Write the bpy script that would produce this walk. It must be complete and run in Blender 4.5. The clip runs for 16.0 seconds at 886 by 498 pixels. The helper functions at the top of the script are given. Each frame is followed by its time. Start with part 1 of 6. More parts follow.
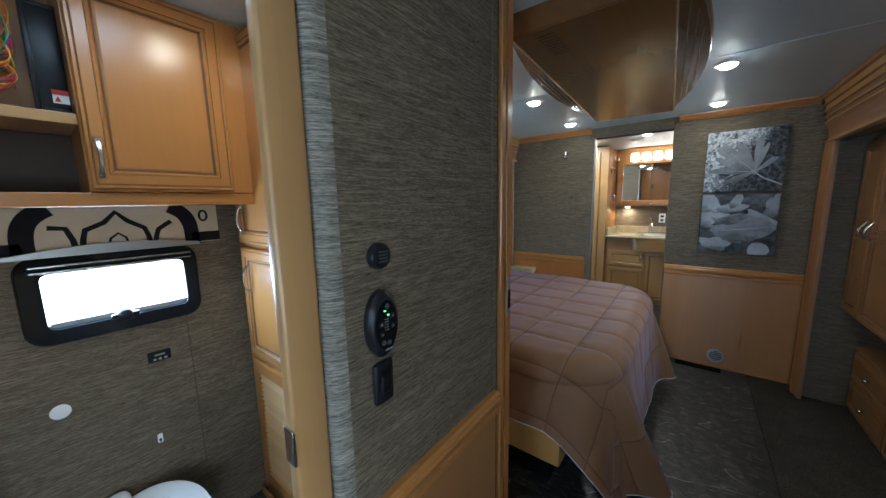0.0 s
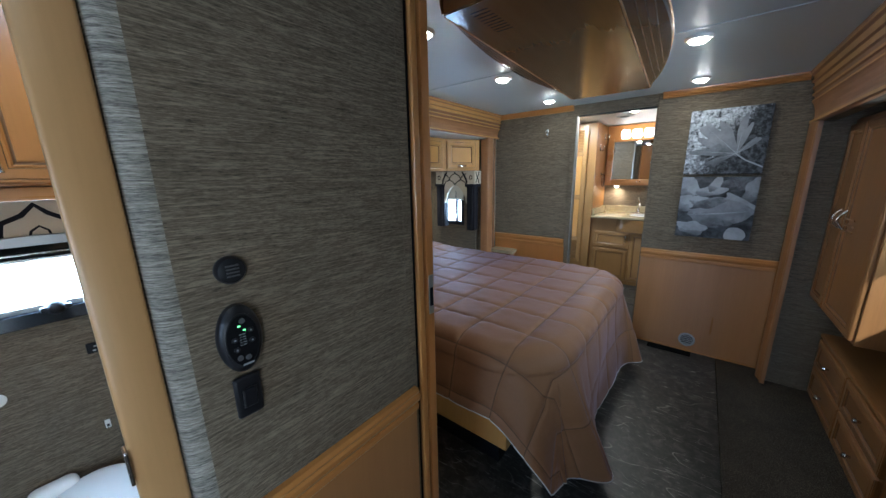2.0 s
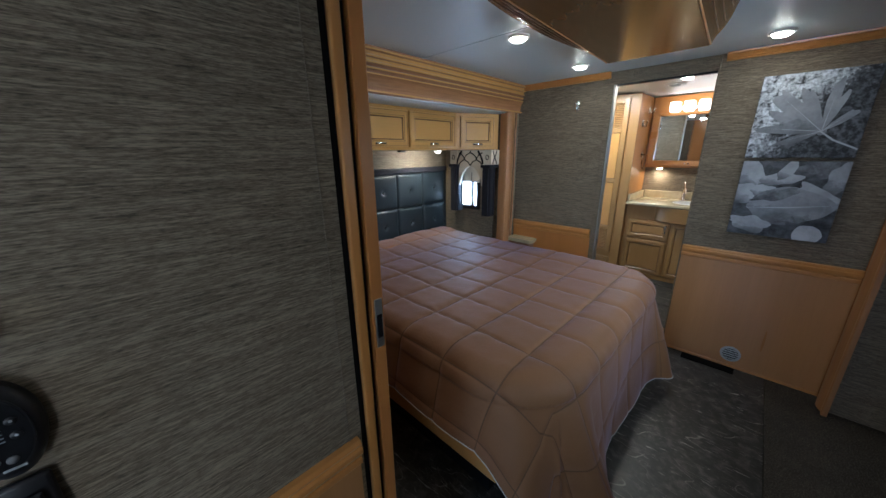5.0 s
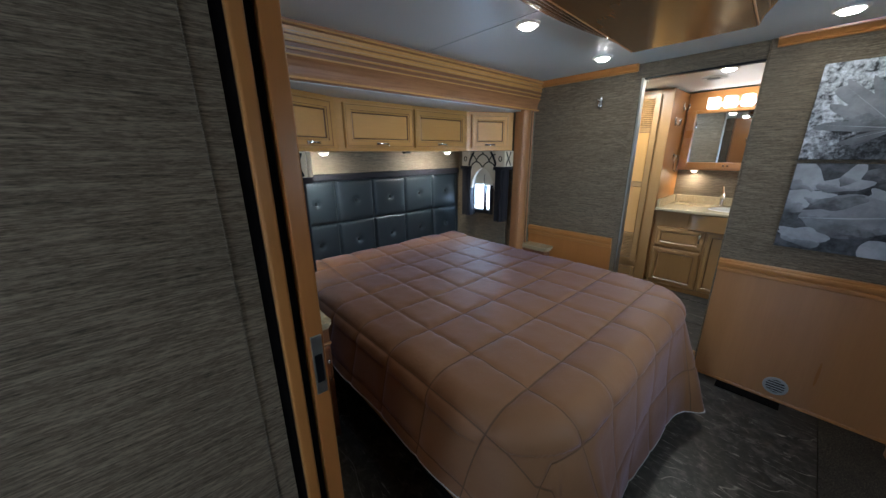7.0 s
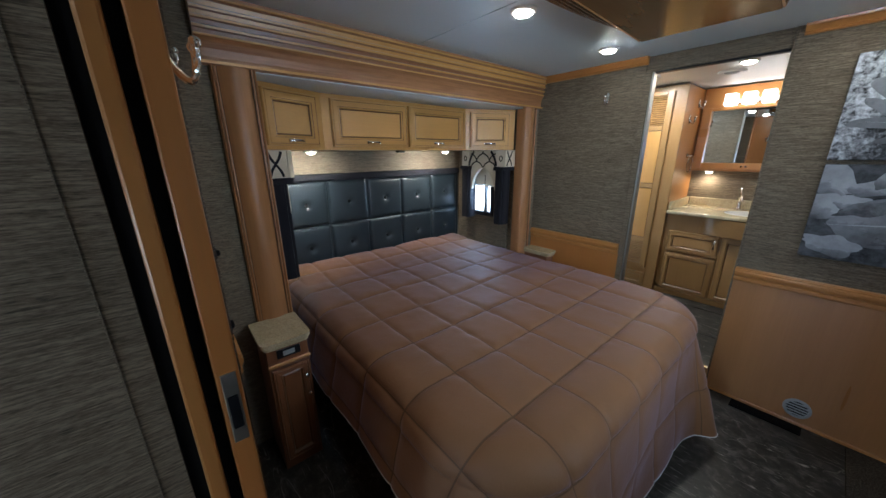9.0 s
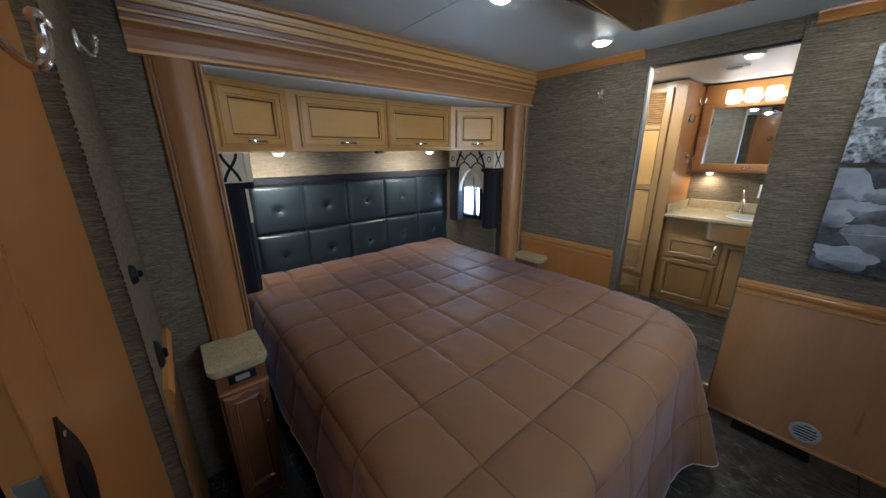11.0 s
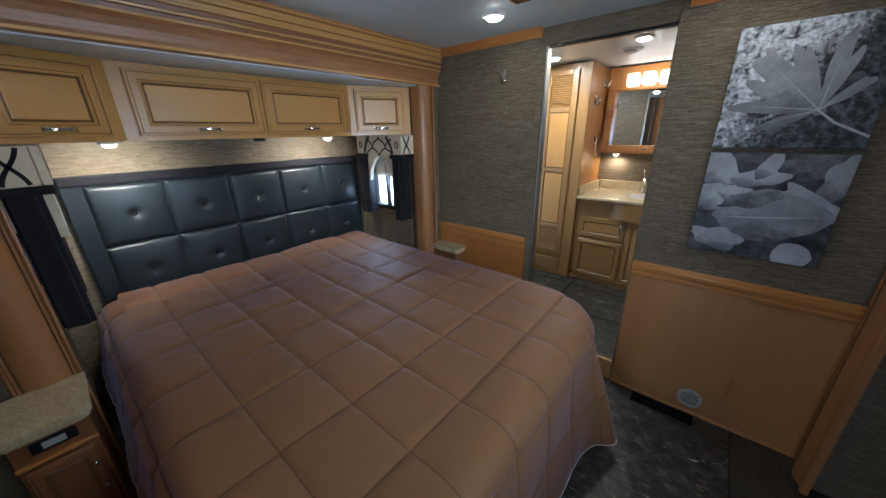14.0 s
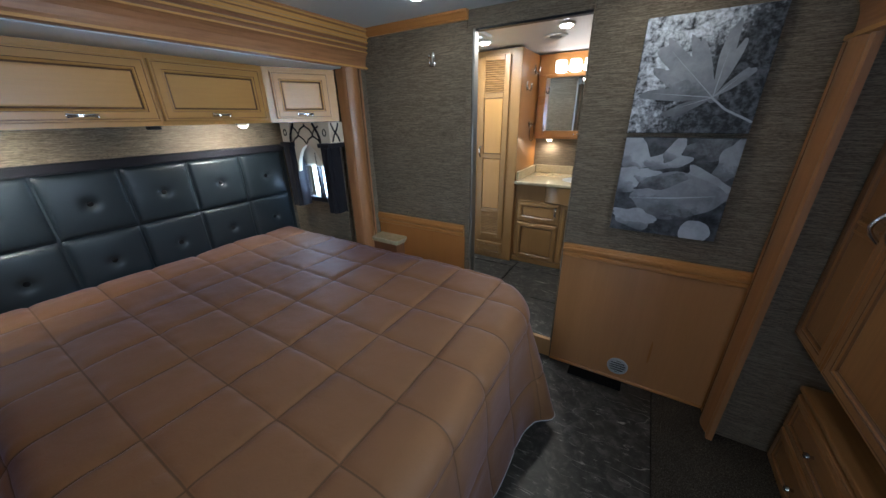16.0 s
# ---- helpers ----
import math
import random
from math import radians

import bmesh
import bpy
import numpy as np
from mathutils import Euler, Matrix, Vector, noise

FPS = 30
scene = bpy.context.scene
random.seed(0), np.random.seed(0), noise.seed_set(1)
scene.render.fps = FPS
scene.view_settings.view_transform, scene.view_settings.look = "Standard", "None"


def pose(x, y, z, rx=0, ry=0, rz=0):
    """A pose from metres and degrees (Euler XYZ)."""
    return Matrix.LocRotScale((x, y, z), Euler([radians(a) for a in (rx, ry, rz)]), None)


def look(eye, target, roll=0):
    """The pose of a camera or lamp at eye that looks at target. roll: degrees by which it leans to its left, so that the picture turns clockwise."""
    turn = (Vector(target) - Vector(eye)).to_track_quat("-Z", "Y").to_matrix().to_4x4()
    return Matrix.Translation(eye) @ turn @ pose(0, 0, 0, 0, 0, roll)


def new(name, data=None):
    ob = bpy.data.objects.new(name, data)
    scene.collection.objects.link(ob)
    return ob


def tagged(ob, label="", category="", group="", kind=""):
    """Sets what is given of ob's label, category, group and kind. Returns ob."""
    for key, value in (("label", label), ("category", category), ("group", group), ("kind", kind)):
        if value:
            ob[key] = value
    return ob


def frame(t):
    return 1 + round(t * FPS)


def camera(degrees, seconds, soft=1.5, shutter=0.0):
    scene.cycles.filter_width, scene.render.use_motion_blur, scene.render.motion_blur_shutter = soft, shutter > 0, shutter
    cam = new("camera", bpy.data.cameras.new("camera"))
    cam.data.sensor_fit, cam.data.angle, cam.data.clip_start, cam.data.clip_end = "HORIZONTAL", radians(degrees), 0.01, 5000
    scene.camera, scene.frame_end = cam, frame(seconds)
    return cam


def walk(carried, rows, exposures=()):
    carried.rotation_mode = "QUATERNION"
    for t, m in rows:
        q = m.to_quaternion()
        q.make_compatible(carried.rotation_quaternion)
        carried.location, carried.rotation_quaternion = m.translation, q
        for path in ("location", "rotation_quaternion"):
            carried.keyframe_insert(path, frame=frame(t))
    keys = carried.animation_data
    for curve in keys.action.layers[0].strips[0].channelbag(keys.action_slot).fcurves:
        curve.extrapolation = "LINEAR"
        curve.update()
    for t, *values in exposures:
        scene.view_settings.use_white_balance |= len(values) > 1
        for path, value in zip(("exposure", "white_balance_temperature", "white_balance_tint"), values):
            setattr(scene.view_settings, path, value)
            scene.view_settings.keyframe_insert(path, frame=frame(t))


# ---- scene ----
cam = camera(107.9, 16.0)
PATH = [
    (0, (0.523, 0.189, 1.402), (-0.693, 1.751, 1.113), -1.1),
    (0.5, (0.575, 0.234, 1.427), (-0.644, 1.786, 1.1), -1.1),
    (1, (0.625, 0.285, 1.445), (-0.592, 1.829, 1.08), -1.0),
    (1.5, (0.676, 0.334, 1.457), (-0.542, 1.867, 1.049), -1.0),
    (2, (0.698, 0.383, 1.459), (-0.519, 1.907, 1.016), -1.0),
    (2.5, (0.705, 0.443, 1.464), (-0.517, 1.951, 0.985), -1.0),
    (3, (0.698, 0.507, 1.471), (-0.541, 1.994, 0.966), -1.0),
    (3.5, (0.685, 0.571, 1.482), (-0.576, 2.031, 0.954), -1.0),
    (4, (0.678, 0.618, 1.487), (-0.604, 2.05, 0.933), -0.8),
    (6.5, (0.635, 0.875, 1.486), (-0.777, 2.173, 0.919), -0.6),
    (7, (0.631, 0.926, 1.485), (-0.801, 2.202, 0.918), -0.6),
    (7.5, (0.627, 0.972, 1.485), (-0.821, 2.228, 0.917), -0.6),
    (8, (0.624, 1.007, 1.484), (-0.838, 2.249, 0.915), -0.5),
    (8.5, (0.617, 1.043, 1.481), (-0.852, 2.276, 0.914), -0.5),
    (11, (0.561, 1.277, 1.495), (-0.906, 2.508, 0.919), -0.5),
    (11.5, (0.554, 1.323, 1.503), (-0.88, 2.584, 0.911), -0.6),
    (12, (0.558, 1.377, 1.503), (-0.839, 2.673, 0.896), -0.6),
    (12.5, (0.566, 1.432, 1.512), (-0.787, 2.761, 0.878), -0.7),
    (13, (0.579, 1.488, 1.511), (-0.732, 2.853, 0.865), -0.8),
    (13.5, (0.595, 1.538, 1.519), (-0.669, 2.938, 0.854), -0.9),
    (14, (0.615, 1.584, 1.522), (-0.601, 3.017, 0.838), -1.0),
    (14.5, (0.635, 1.618, 1.521), (-0.529, 3.085, 0.82), -1.0),
    (15, (0.636, 1.634, 1.514), (-0.46, 3.146, 0.798), -1.0),
    (15.5, (0.651, 1.664, 1.519), (-0.387, 3.204, 0.778), -1.1),
    (16, (0.653, 1.678, 1.524), (-0.31, 3.257, 0.763), -1.1),
]
walk(cam, [(t, look(eye, target, roll)) for t, eye, target, roll in PATH],
     [(0, -0.04, 5600, 2), (1, 0.15, 5500, 4), (3, 0.08, 5480, 5), (4, 0.02, 5520, 6), (7, -0.10, 5650, 6), (13, -0.20, 5700, 6), (16, -0.24, 5650, 7)])

# ---------------------------------------------------------------- light
world = bpy.data.worlds.new("world")
scene.world = world
world.use_nodes = True
wn = world.node_tree
sky = wn.nodes.new("ShaderNodeTexSky")
sky.sky_type, sky.sun_disc = "NISHITA", False
sky.sun_elevation, sky.sun_rotation = radians(25), radians(157)
wn.nodes["Background"].inputs["Strength"].default_value = 0.12
wn.links.new(sky.outputs["Color"], wn.nodes["Background"].inputs["Color"])

sun_data = bpy.data.lights.new("sun", "SUN")
sun_data.energy, sun_data.angle, sun_data.color = 5.0, radians(0.5), (1.0, 0.95, 0.88)
sun_ob = new("sun", sun_data)
sun_ob.matrix_world = look((1.3, -3.0, 1.5), (0, 0, 0))

WARM, COOL, NEUTRAL = (1.0, 0.80, 0.56), (0.55, 0.74, 1.0), (1.0, 0.95, 0.88)


def area_lamp(name, eye, target, watts, w, h, colour):
    """A rectangular or round area lamp at eye that shines on target."""
    d = bpy.data.lights.new(name, "AREA")
    d.energy, d.color = watts, colour
    if h:
        d.shape, d.size, d.size_y = "RECTANGLE", w, h
    else:
        d.shape, d.size = "DISK", w
    ob = new(name, d)
    ob.matrix_world = look(eye, target)
    return ob


# daylight standing in the window openings, some of them added out of view
area_lamp("daylight_toilet_window", (-1.06, 0.37, 1.11), (0.5, 0.37, 0.75), 12.0, 0.34, 0.16, COOL)
area_lamp("daylight_bed_window", (-1.49, 3.345, 1.1), (-1.0, 2.0, 0.6), 7.0, 0.24, 0.26, COOL)
area_lamp("daylight_head_window", (-1.49, 1.445, 1.1), (-1.0, 3.0, 0.6), 2.0, 0.24, 0.26, COOL)
area_lamp("daylight_side_window", (1.80, 2.08, 1.43), (-1.0, 3.0, 1.15), 11.5, 0.70, 0.34, (0.74, 0.87, 1.0)).data.spread = radians(92)
# Unseen stand-in for the daylight of the living area up front.
area_lamp("daylight_front_standin", (0.92, -2.50, 1.25), (0.60, 3.0, 0.9), 12.0, 0.95, 0.9, (0.42, 0.64, 1.0)).data.spread = radians(110)
# Added fill for the lower toilet wall; no such hall window is known.
area_lamp("hall_fill_daylight", (1.19, -0.35, 1.00), (-1.08, 0.12, 0.58), 0.8, 0.72, 0.50, (0.60, 0.78, 1.0)).data.spread = radians(48)
# Added fill from above for the toilet wall; this vent is unseen.
area_lamp("toilet_roof_fill", (-0.42, 0.36, 2.036), (-0.42, 0.36, 0), 2.0, 0.30, 0.30, (0.62, 0.80, 1.0))
area_lamp("daylight_bath_vent", (-0.60, 3.98, 2.034), (-0.30, 4.0, 0), 9.0, 0.26, 0.26, (0.62, 0.80, 1.0))
# lamps
for px, py in ((0.60, 2.39), (0.60, 3.23), (-0.37, 2.35), (-0.38, 3.17), (-0.31, 1.53)):
    area_lamp("puck_glow", (px, py, 2.016), (px, py, 0), 0.35, 0.07, 0, NEUTRAL)
area_lamp("hall_puck_glow", (0.66, 0.20, 2.016), (0.66, 0.20, 0), 0.8, 0.07, 0, NEUTRAL)
area_lamp("toilet_puck_glow", (-0.47, 0.61, 2.016), (-0.47, 0.61, 0), 1.6, 0.07, 0, (1.0, 0.86, 0.66))
for px, py in ((-1.45, 1.78), (-1.45, 2.84)):
    area_lamp("cabinet_glow", (px, py, 1.476), (px - 0.33, py, 1.22), 7.0, 0.05, 0, (1.0, 0.90, 0.74)).data.spread = radians(125)
for px, py in ((0.09, 4.14), (-0.553, 4.33)):
    area_lamp("bath_puck_glow", (px, py, 2.02), (px, py, 0), 6.5, 0.07, 0, (1.0, 0.90, 0.74))
area_lamp("vanity_puck_glow", (-0.19, 5.15, 1.262), (-0.16, 5.08, 0), 2.0, 0.05, 0, WARM)


# ---------------------------------------------------------------- materials
def mat(name, rough=0.5, metal=0.0, spec=0.5, coat=0.0):
    """A node material: returns material, tree, its Principled node."""
    m = bpy.data.materials.new(name)
    m.use_nodes = True
    b = m.node_tree.nodes["Principled BSDF"]
    b.inputs["Roughness"].default_value = rough
    b.inputs["Metallic"].default_value = metal
    b.inputs["Specular IOR Level"].default_value = spec
    b.inputs["Coat Weight"].default_value = coat
    b.inputs["Coat Roughness"].default_value = 0.25
    return m, m.node_tree, b


def node(t, kind, **inputs):
    n = t.nodes.new(kind)
    for k, v in inputs.items():
        n.inputs[k.replace("_", " ")].default_value = v
    return n


def coords(t, scale, kind="Object", turn=(0, 0, 0)):
    tc = t.nodes.new("ShaderNodeTexCoord")
    mp = t.nodes.new("ShaderNodeMapping")
    mp.inputs["Scale"].default_value = scale
    mp.inputs["Rotation"].default_value = turn
    t.links.new(tc.outputs[kind], mp.inputs["Vector"])
    return mp.outputs["Vector"]


def noise_tex(t, vec, scale=1.0, detail=4.0, rough=0.6, distort=0.0):
    n = node(t, "ShaderNodeTexNoise", Scale=scale, Detail=detail, Roughness=rough, Distortion=distort)
    t.links.new(vec, n.inputs["Vector"])
    return n.outputs["Fac"]


def ramp(t, fac, stops):
    r = t.nodes.new("ShaderNodeValToRGB")
    e = r.color_ramp.elements
    while len(e) < len(stops):
        e.new(0.5)
    for el, (p, c) in zip(e, stops):
        el.position, el.color = p, (*c, 1)
    t.links.new(fac, r.inputs["Fac"])
    return r.outputs["Color"]


def mix(t, fac, a, b, kind="MIX"):
    n = t.nodes.new("ShaderNodeMix")
    n.data_type, n.blend_type = "RGBA", kind
    for v, k in ((fac, 0), (a, 6), (b, 7)):
        if hasattr(v, "is_linked"):
            t.links.new(v, n.inputs[k])
        else:
            n.inputs[k].default_value = v if k == 0 else (*v, 1)
    return n.outputs[2]


def bump(t, b, height, strength=0.2, dist=0.002):
    n = node(t, "ShaderNodeBump", Strength=strength, Distance=dist)
    t.links.new(height, n.inputs["Height"])
    t.links.new(n.outputs["Normal"], b.inputs["Normal"])


def rough_var(t, b, fac, lo, hi):
    n = node(t, "ShaderNodeMapRange")
    n.inputs["To Min"].default_value, n.inputs["To Max"].default_value = lo, hi
    t.links.new(fac, n.inputs["Value"])
    t.links.new(n.outputs["Result"], b.inputs["Roughness"])


def dim(c, k):
    return tuple(v * k for v in c)


def wood(name, light, dark, axis="Z", rough=0.32, coat=0.25, contrast=1.0, relief=0.06):
    """Stained and varnished wood with its grain along one axis."""
    m, t, b = mat(name, rough, coat=coat)
    long, across = 1.2, 22.0
    sc = {"X": (long, across, across), "Y": (across, long, across), "Z": (across, across, long)}[axis]
    big = noise_tex(t, coords(t, dim(sc, 0.16)), 1.0, 3, 0.55, 0.6)
    fine = noise_tex(t, coords(t, dim(sc, 4.0)), 1.0, 5, 0.65, 0.2)
    c1 = ramp(t, big, [(0.25, dark), (0.75, light)])
    c2 = ramp(t, fine, [(0.30, dim(dark, 0.85)), (0.62, light)])
    c = mix(t, 0.35 * contrast, c1, c2)
    info = t.nodes.new("ShaderNodeObjectInfo")
    tone = ramp(t, info.outputs["Random"], [(0.0, (0.90, 0.89, 0.88)), (1.0, (1.06, 1.05, 1.04))])
    t.links.new(mix(t, 1.0, c, tone, "MULTIPLY"), b.inputs["Base Color"])
    bump(t, b, fine, relief, 0.001)
    rough_var(t, b, big, rough - 0.06, rough + 0.10)
    return m


def plain(name, colour, rough=0.5, metal=0.0, spec=0.5, coat=0.0, grain=180.0, amount=0.12, relief=0.05):
    """A nearly even surface with slight mottling, smudges and grain."""
    m, t, b = mat(name, rough, metal, spec, coat)
    f = noise_tex(t, coords(t, (grain, grain, grain)), 1.0, 3)
    g = noise_tex(t, coords(t, (5, 5, 5)), 1.0, 3)
    c = mix(t, f, dim(colour, 1 - amount), dim(colour, 1 + amount))
    c = mix(t, 0.5, c, mix(t, g, dim(colour, 1 - amount), dim(colour, 1 + amount)))
    t.links.new(c, b.inputs["Base Color"])
    rough_var(t, b, g, max(rough - 0.06, 0.02), min(rough + 0.08, 1))
    if relief:
        bump(t, b, f, relief, 0.001)
    return m


def glow(name, colour, strength):
    m, t, b = mat(name, 0.4)
    b.inputs["Base Color"].default_value = (0.8, 0.8, 0.8, 1)
    b.inputs["Emission Color"].default_value = (*colour, 1)
    b.inputs["Emission Strength"].default_value = strength
    return m


def wallpaper(name, dark, mid, light):
    """Woven grasscloth: short level streaks in three tones."""
    m, t, b = mat(name, 0.7, spec=0.2)
    a = noise_tex(t, coords(t, (16, 16, 340)), 1.0, 4, 0.65, 0.3)
    f = noise_tex(t, coords(t, (85, 85, 700)), 1.0, 2, 0.6)
    w = noise_tex(t, coords(t, (1.6, 1.6, 9)), 1.0, 3, 0.5)
    c = ramp(t, a, [(0.36, dark), (0.50, mid), (0.64, light)])
    c = mix(t, 0.46, c, ramp(t, f, [(0.34, dark), (0.66, light)]))
    c = mix(t, 1.0, c, ramp(t, w, [(0.25, (0.86, 0.86, 0.85)), (0.75, (1.10, 1.09, 1.08))]), "MULTIPLY")
    t.links.new(c, b.inputs["Base Color"])
    bump(t, b, a, 0.25, 0.0015)
    rough_var(t, b, a, 0.60, 0.80)
    return m


def marble(name):
    """Dark grey-brown stone-look vinyl with short pale scratch-like veins."""
    m, t, b = mat(name, 0.3, spec=0.5)
    v = coords(t, (1, 1, 1), turn=(0, 0, 0.6))
    cloud = noise_tex(t, v, 16.0, 7, 0.72, 0.5)
    out = ramp(t, cloud, [(0.34, (0.006, 0.006, 0.005)), (0.50, (0.024, 0.023, 0.020)), (0.66, (0.080, 0.075, 0.066))])
    for k, (scale, half, tone) in enumerate(((3.0, 0.0034, (0.30, 0.29, 0.26)), (5.0, 0.0040, (0.22, 0.21, 0.19)))):
        f = noise_tex(t, coords(t, (0.6, 2.3, 1), turn=(0, 0, 0.5 + 1.3 * k)), scale, 1, 0.5, 0.0)
        line = ramp(t, f, [(0.5 - half, (0, 0, 0)), (0.5, (1, 1, 1)), (0.5 + half, (0, 0, 0))])
        gate = ramp(t, noise_tex(t, coords(t, (1, 1, 1), turn=(0, 0, k + 0.2)), 4.0 + 2 * k, 3), [(0.46, (0, 0, 0)), (0.56, (1, 1, 1))])
        out = mix(t, mix(t, 1.0, line, gate, "MULTIPLY"), out, tone)
    for k, (turn, along, across, tone) in enumerate(((0.35, 12.0, 130.0, (0.32, 0.31, 0.28)), (1.25, 9.0, 115.0, (0.27, 0.26, 0.24)), (2.2, 14.0, 170.0, (0.25, 0.24, 0.22)), (2.8, 10.0, 125.0, (0.27, 0.26, 0.24)))):
        f = noise_tex(t, coords(t, (along, across * 0.8, 1), turn=(0, 0, turn)), 1.0, 2, 0.5, 0.7)
        line = ramp(t, f, [(0.63, (0, 0, 0)), (0.71, (1, 1, 1))])
        gate = ramp(t, noise_tex(t, coords(t, (1, 1, 1), turn=(0, 0, turn)), 9.0 + k, 3), [(0.52, (0, 0, 0)), (0.64, (1, 1, 1))])
        out = mix(t, mix(t, 1.0, line, gate, "MULTIPLY"), out, tone)
    t.links.new(out, b.inputs["Base Color"])
    rough_var(t, b, cloud, 0.32, 0.52)
    bump(t, b, cloud, 0.05, 0.001)
    return m


def carpet(name):
    """Dark brown cut-pile carpet: tufts, brushed patches."""
    m, t, b = mat(name, 0.95, spec=0.15)
    tuft = noise_tex(t, coords(t, (170, 170, 170)), 1.0, 4, 0.75)
    patch = noise_tex(t, coords(t, (7, 7, 7)), 1.0, 4, 0.6)
    c = ramp(t, tuft, [(0.34, (0.012, 0.010, 0.008)), (0.52, (0.050, 0.042, 0.033)), (0.70, (0.140, 0.118, 0.092))])
    c = mix(t, 1.0, c, ramp(t, patch, [(0.3, (0.75, 0.75, 0.75)), (0.7, (1.2, 1.18, 1.15))]), "MULTIPLY")
    t.links.new(c, b.inputs["Base Color"])
    bump(t, b, tuft, 0.8, 0.004)
    return m


def quilted(name):
    """Brown microfibre; the stitched seams follow the flat quilt's own coordinates."""
    m, t, b = mat(name, 0.60, spec=0.30)
    b.inputs["Sheen Roughness"].default_value = 0.35
    b.inputs["Sheen Tint"].default_value = (0.55, 0.58, 1.0, 1)
    f = noise_tex(t, coords(t, (700, 700, 700)), 1.0, 2)
    g = noise_tex(t, coords(t, (5, 5, 5)), 1.0, 5, 0.65)
    col = (0.172, 0.081, 0.033)
    c = mix(t, g, dim(col, 0.84), dim(col, 1.14))
    c = mix(t, 0.25, c, mix(t, f, dim(col, 0.6), dim(col, 1.35)))
    uv = t.nodes.new("ShaderNodeTexCoord")
    sep = t.nodes.new("ShaderNodeSeparateXYZ")
    t.links.new(uv.outputs["UV"], sep.inputs[0])
    nap = (0.34, 0.34, 0.34)
    for ax in ("X", "Y"):
        p = t.nodes.new("ShaderNodeMath")
        p.operation, p.inputs[1].default_value = "PINGPONG", 0.5
        t.links.new(sep.outputs[ax], p.inputs[0])
        thread = ramp(t, p.outputs[0], [(0.0, (1, 1, 1)), (0.007, (1, 1, 1)), (0.016, (0, 0, 0))])
        c = mix(t, thread, c, dim(col, 0.50))
        nap = mix(t, thread, nap, (0.0, 0.0, 0.0))
    t.links.new(c, b.inputs["Base Color"])
    t.links.new(nap, b.inputs["Sheen Weight"])
    w = noise_tex(t, coords(t, (38, 38, 38)), 1.0, 4, 0.6, 0.8)
    bump(t, b, mix(t, 0.06, ramp(t, w, [(0, (0, 0, 0)), (1, (1, 1, 1))]), ramp(t, f, [(0, (0, 0, 0)), (1, (1, 1, 1))])), 0.35, 0.004)
    return m


def fabric(name, colour, tone=0.12, weave=900.0, rough=0.85, sheen=0.3):
    m, t, b = mat(name, rough, spec=0.25)
    b.inputs["Sheen Weight"].default_value = sheen
    b.inputs["Sheen Roughness"].default_value = 0.5
    f = noise_tex(t, coords(t, (weave, weave, weave)), 1.0, 2)
    g = noise_tex(t, coords(t, (4, 4, 4)), 1.0, 4)
    c = mix(t, g, dim(colour, 1 - tone), dim(colour, 1 + tone))
    c = mix(t, 0.3, c, mix(t, f, dim(colour, 0.6), dim(colour, 1.35)))
    t.links.new(c, b.inputs["Base Color"])
    bump(t, b, f, 0.2, 0.0006)
    return m


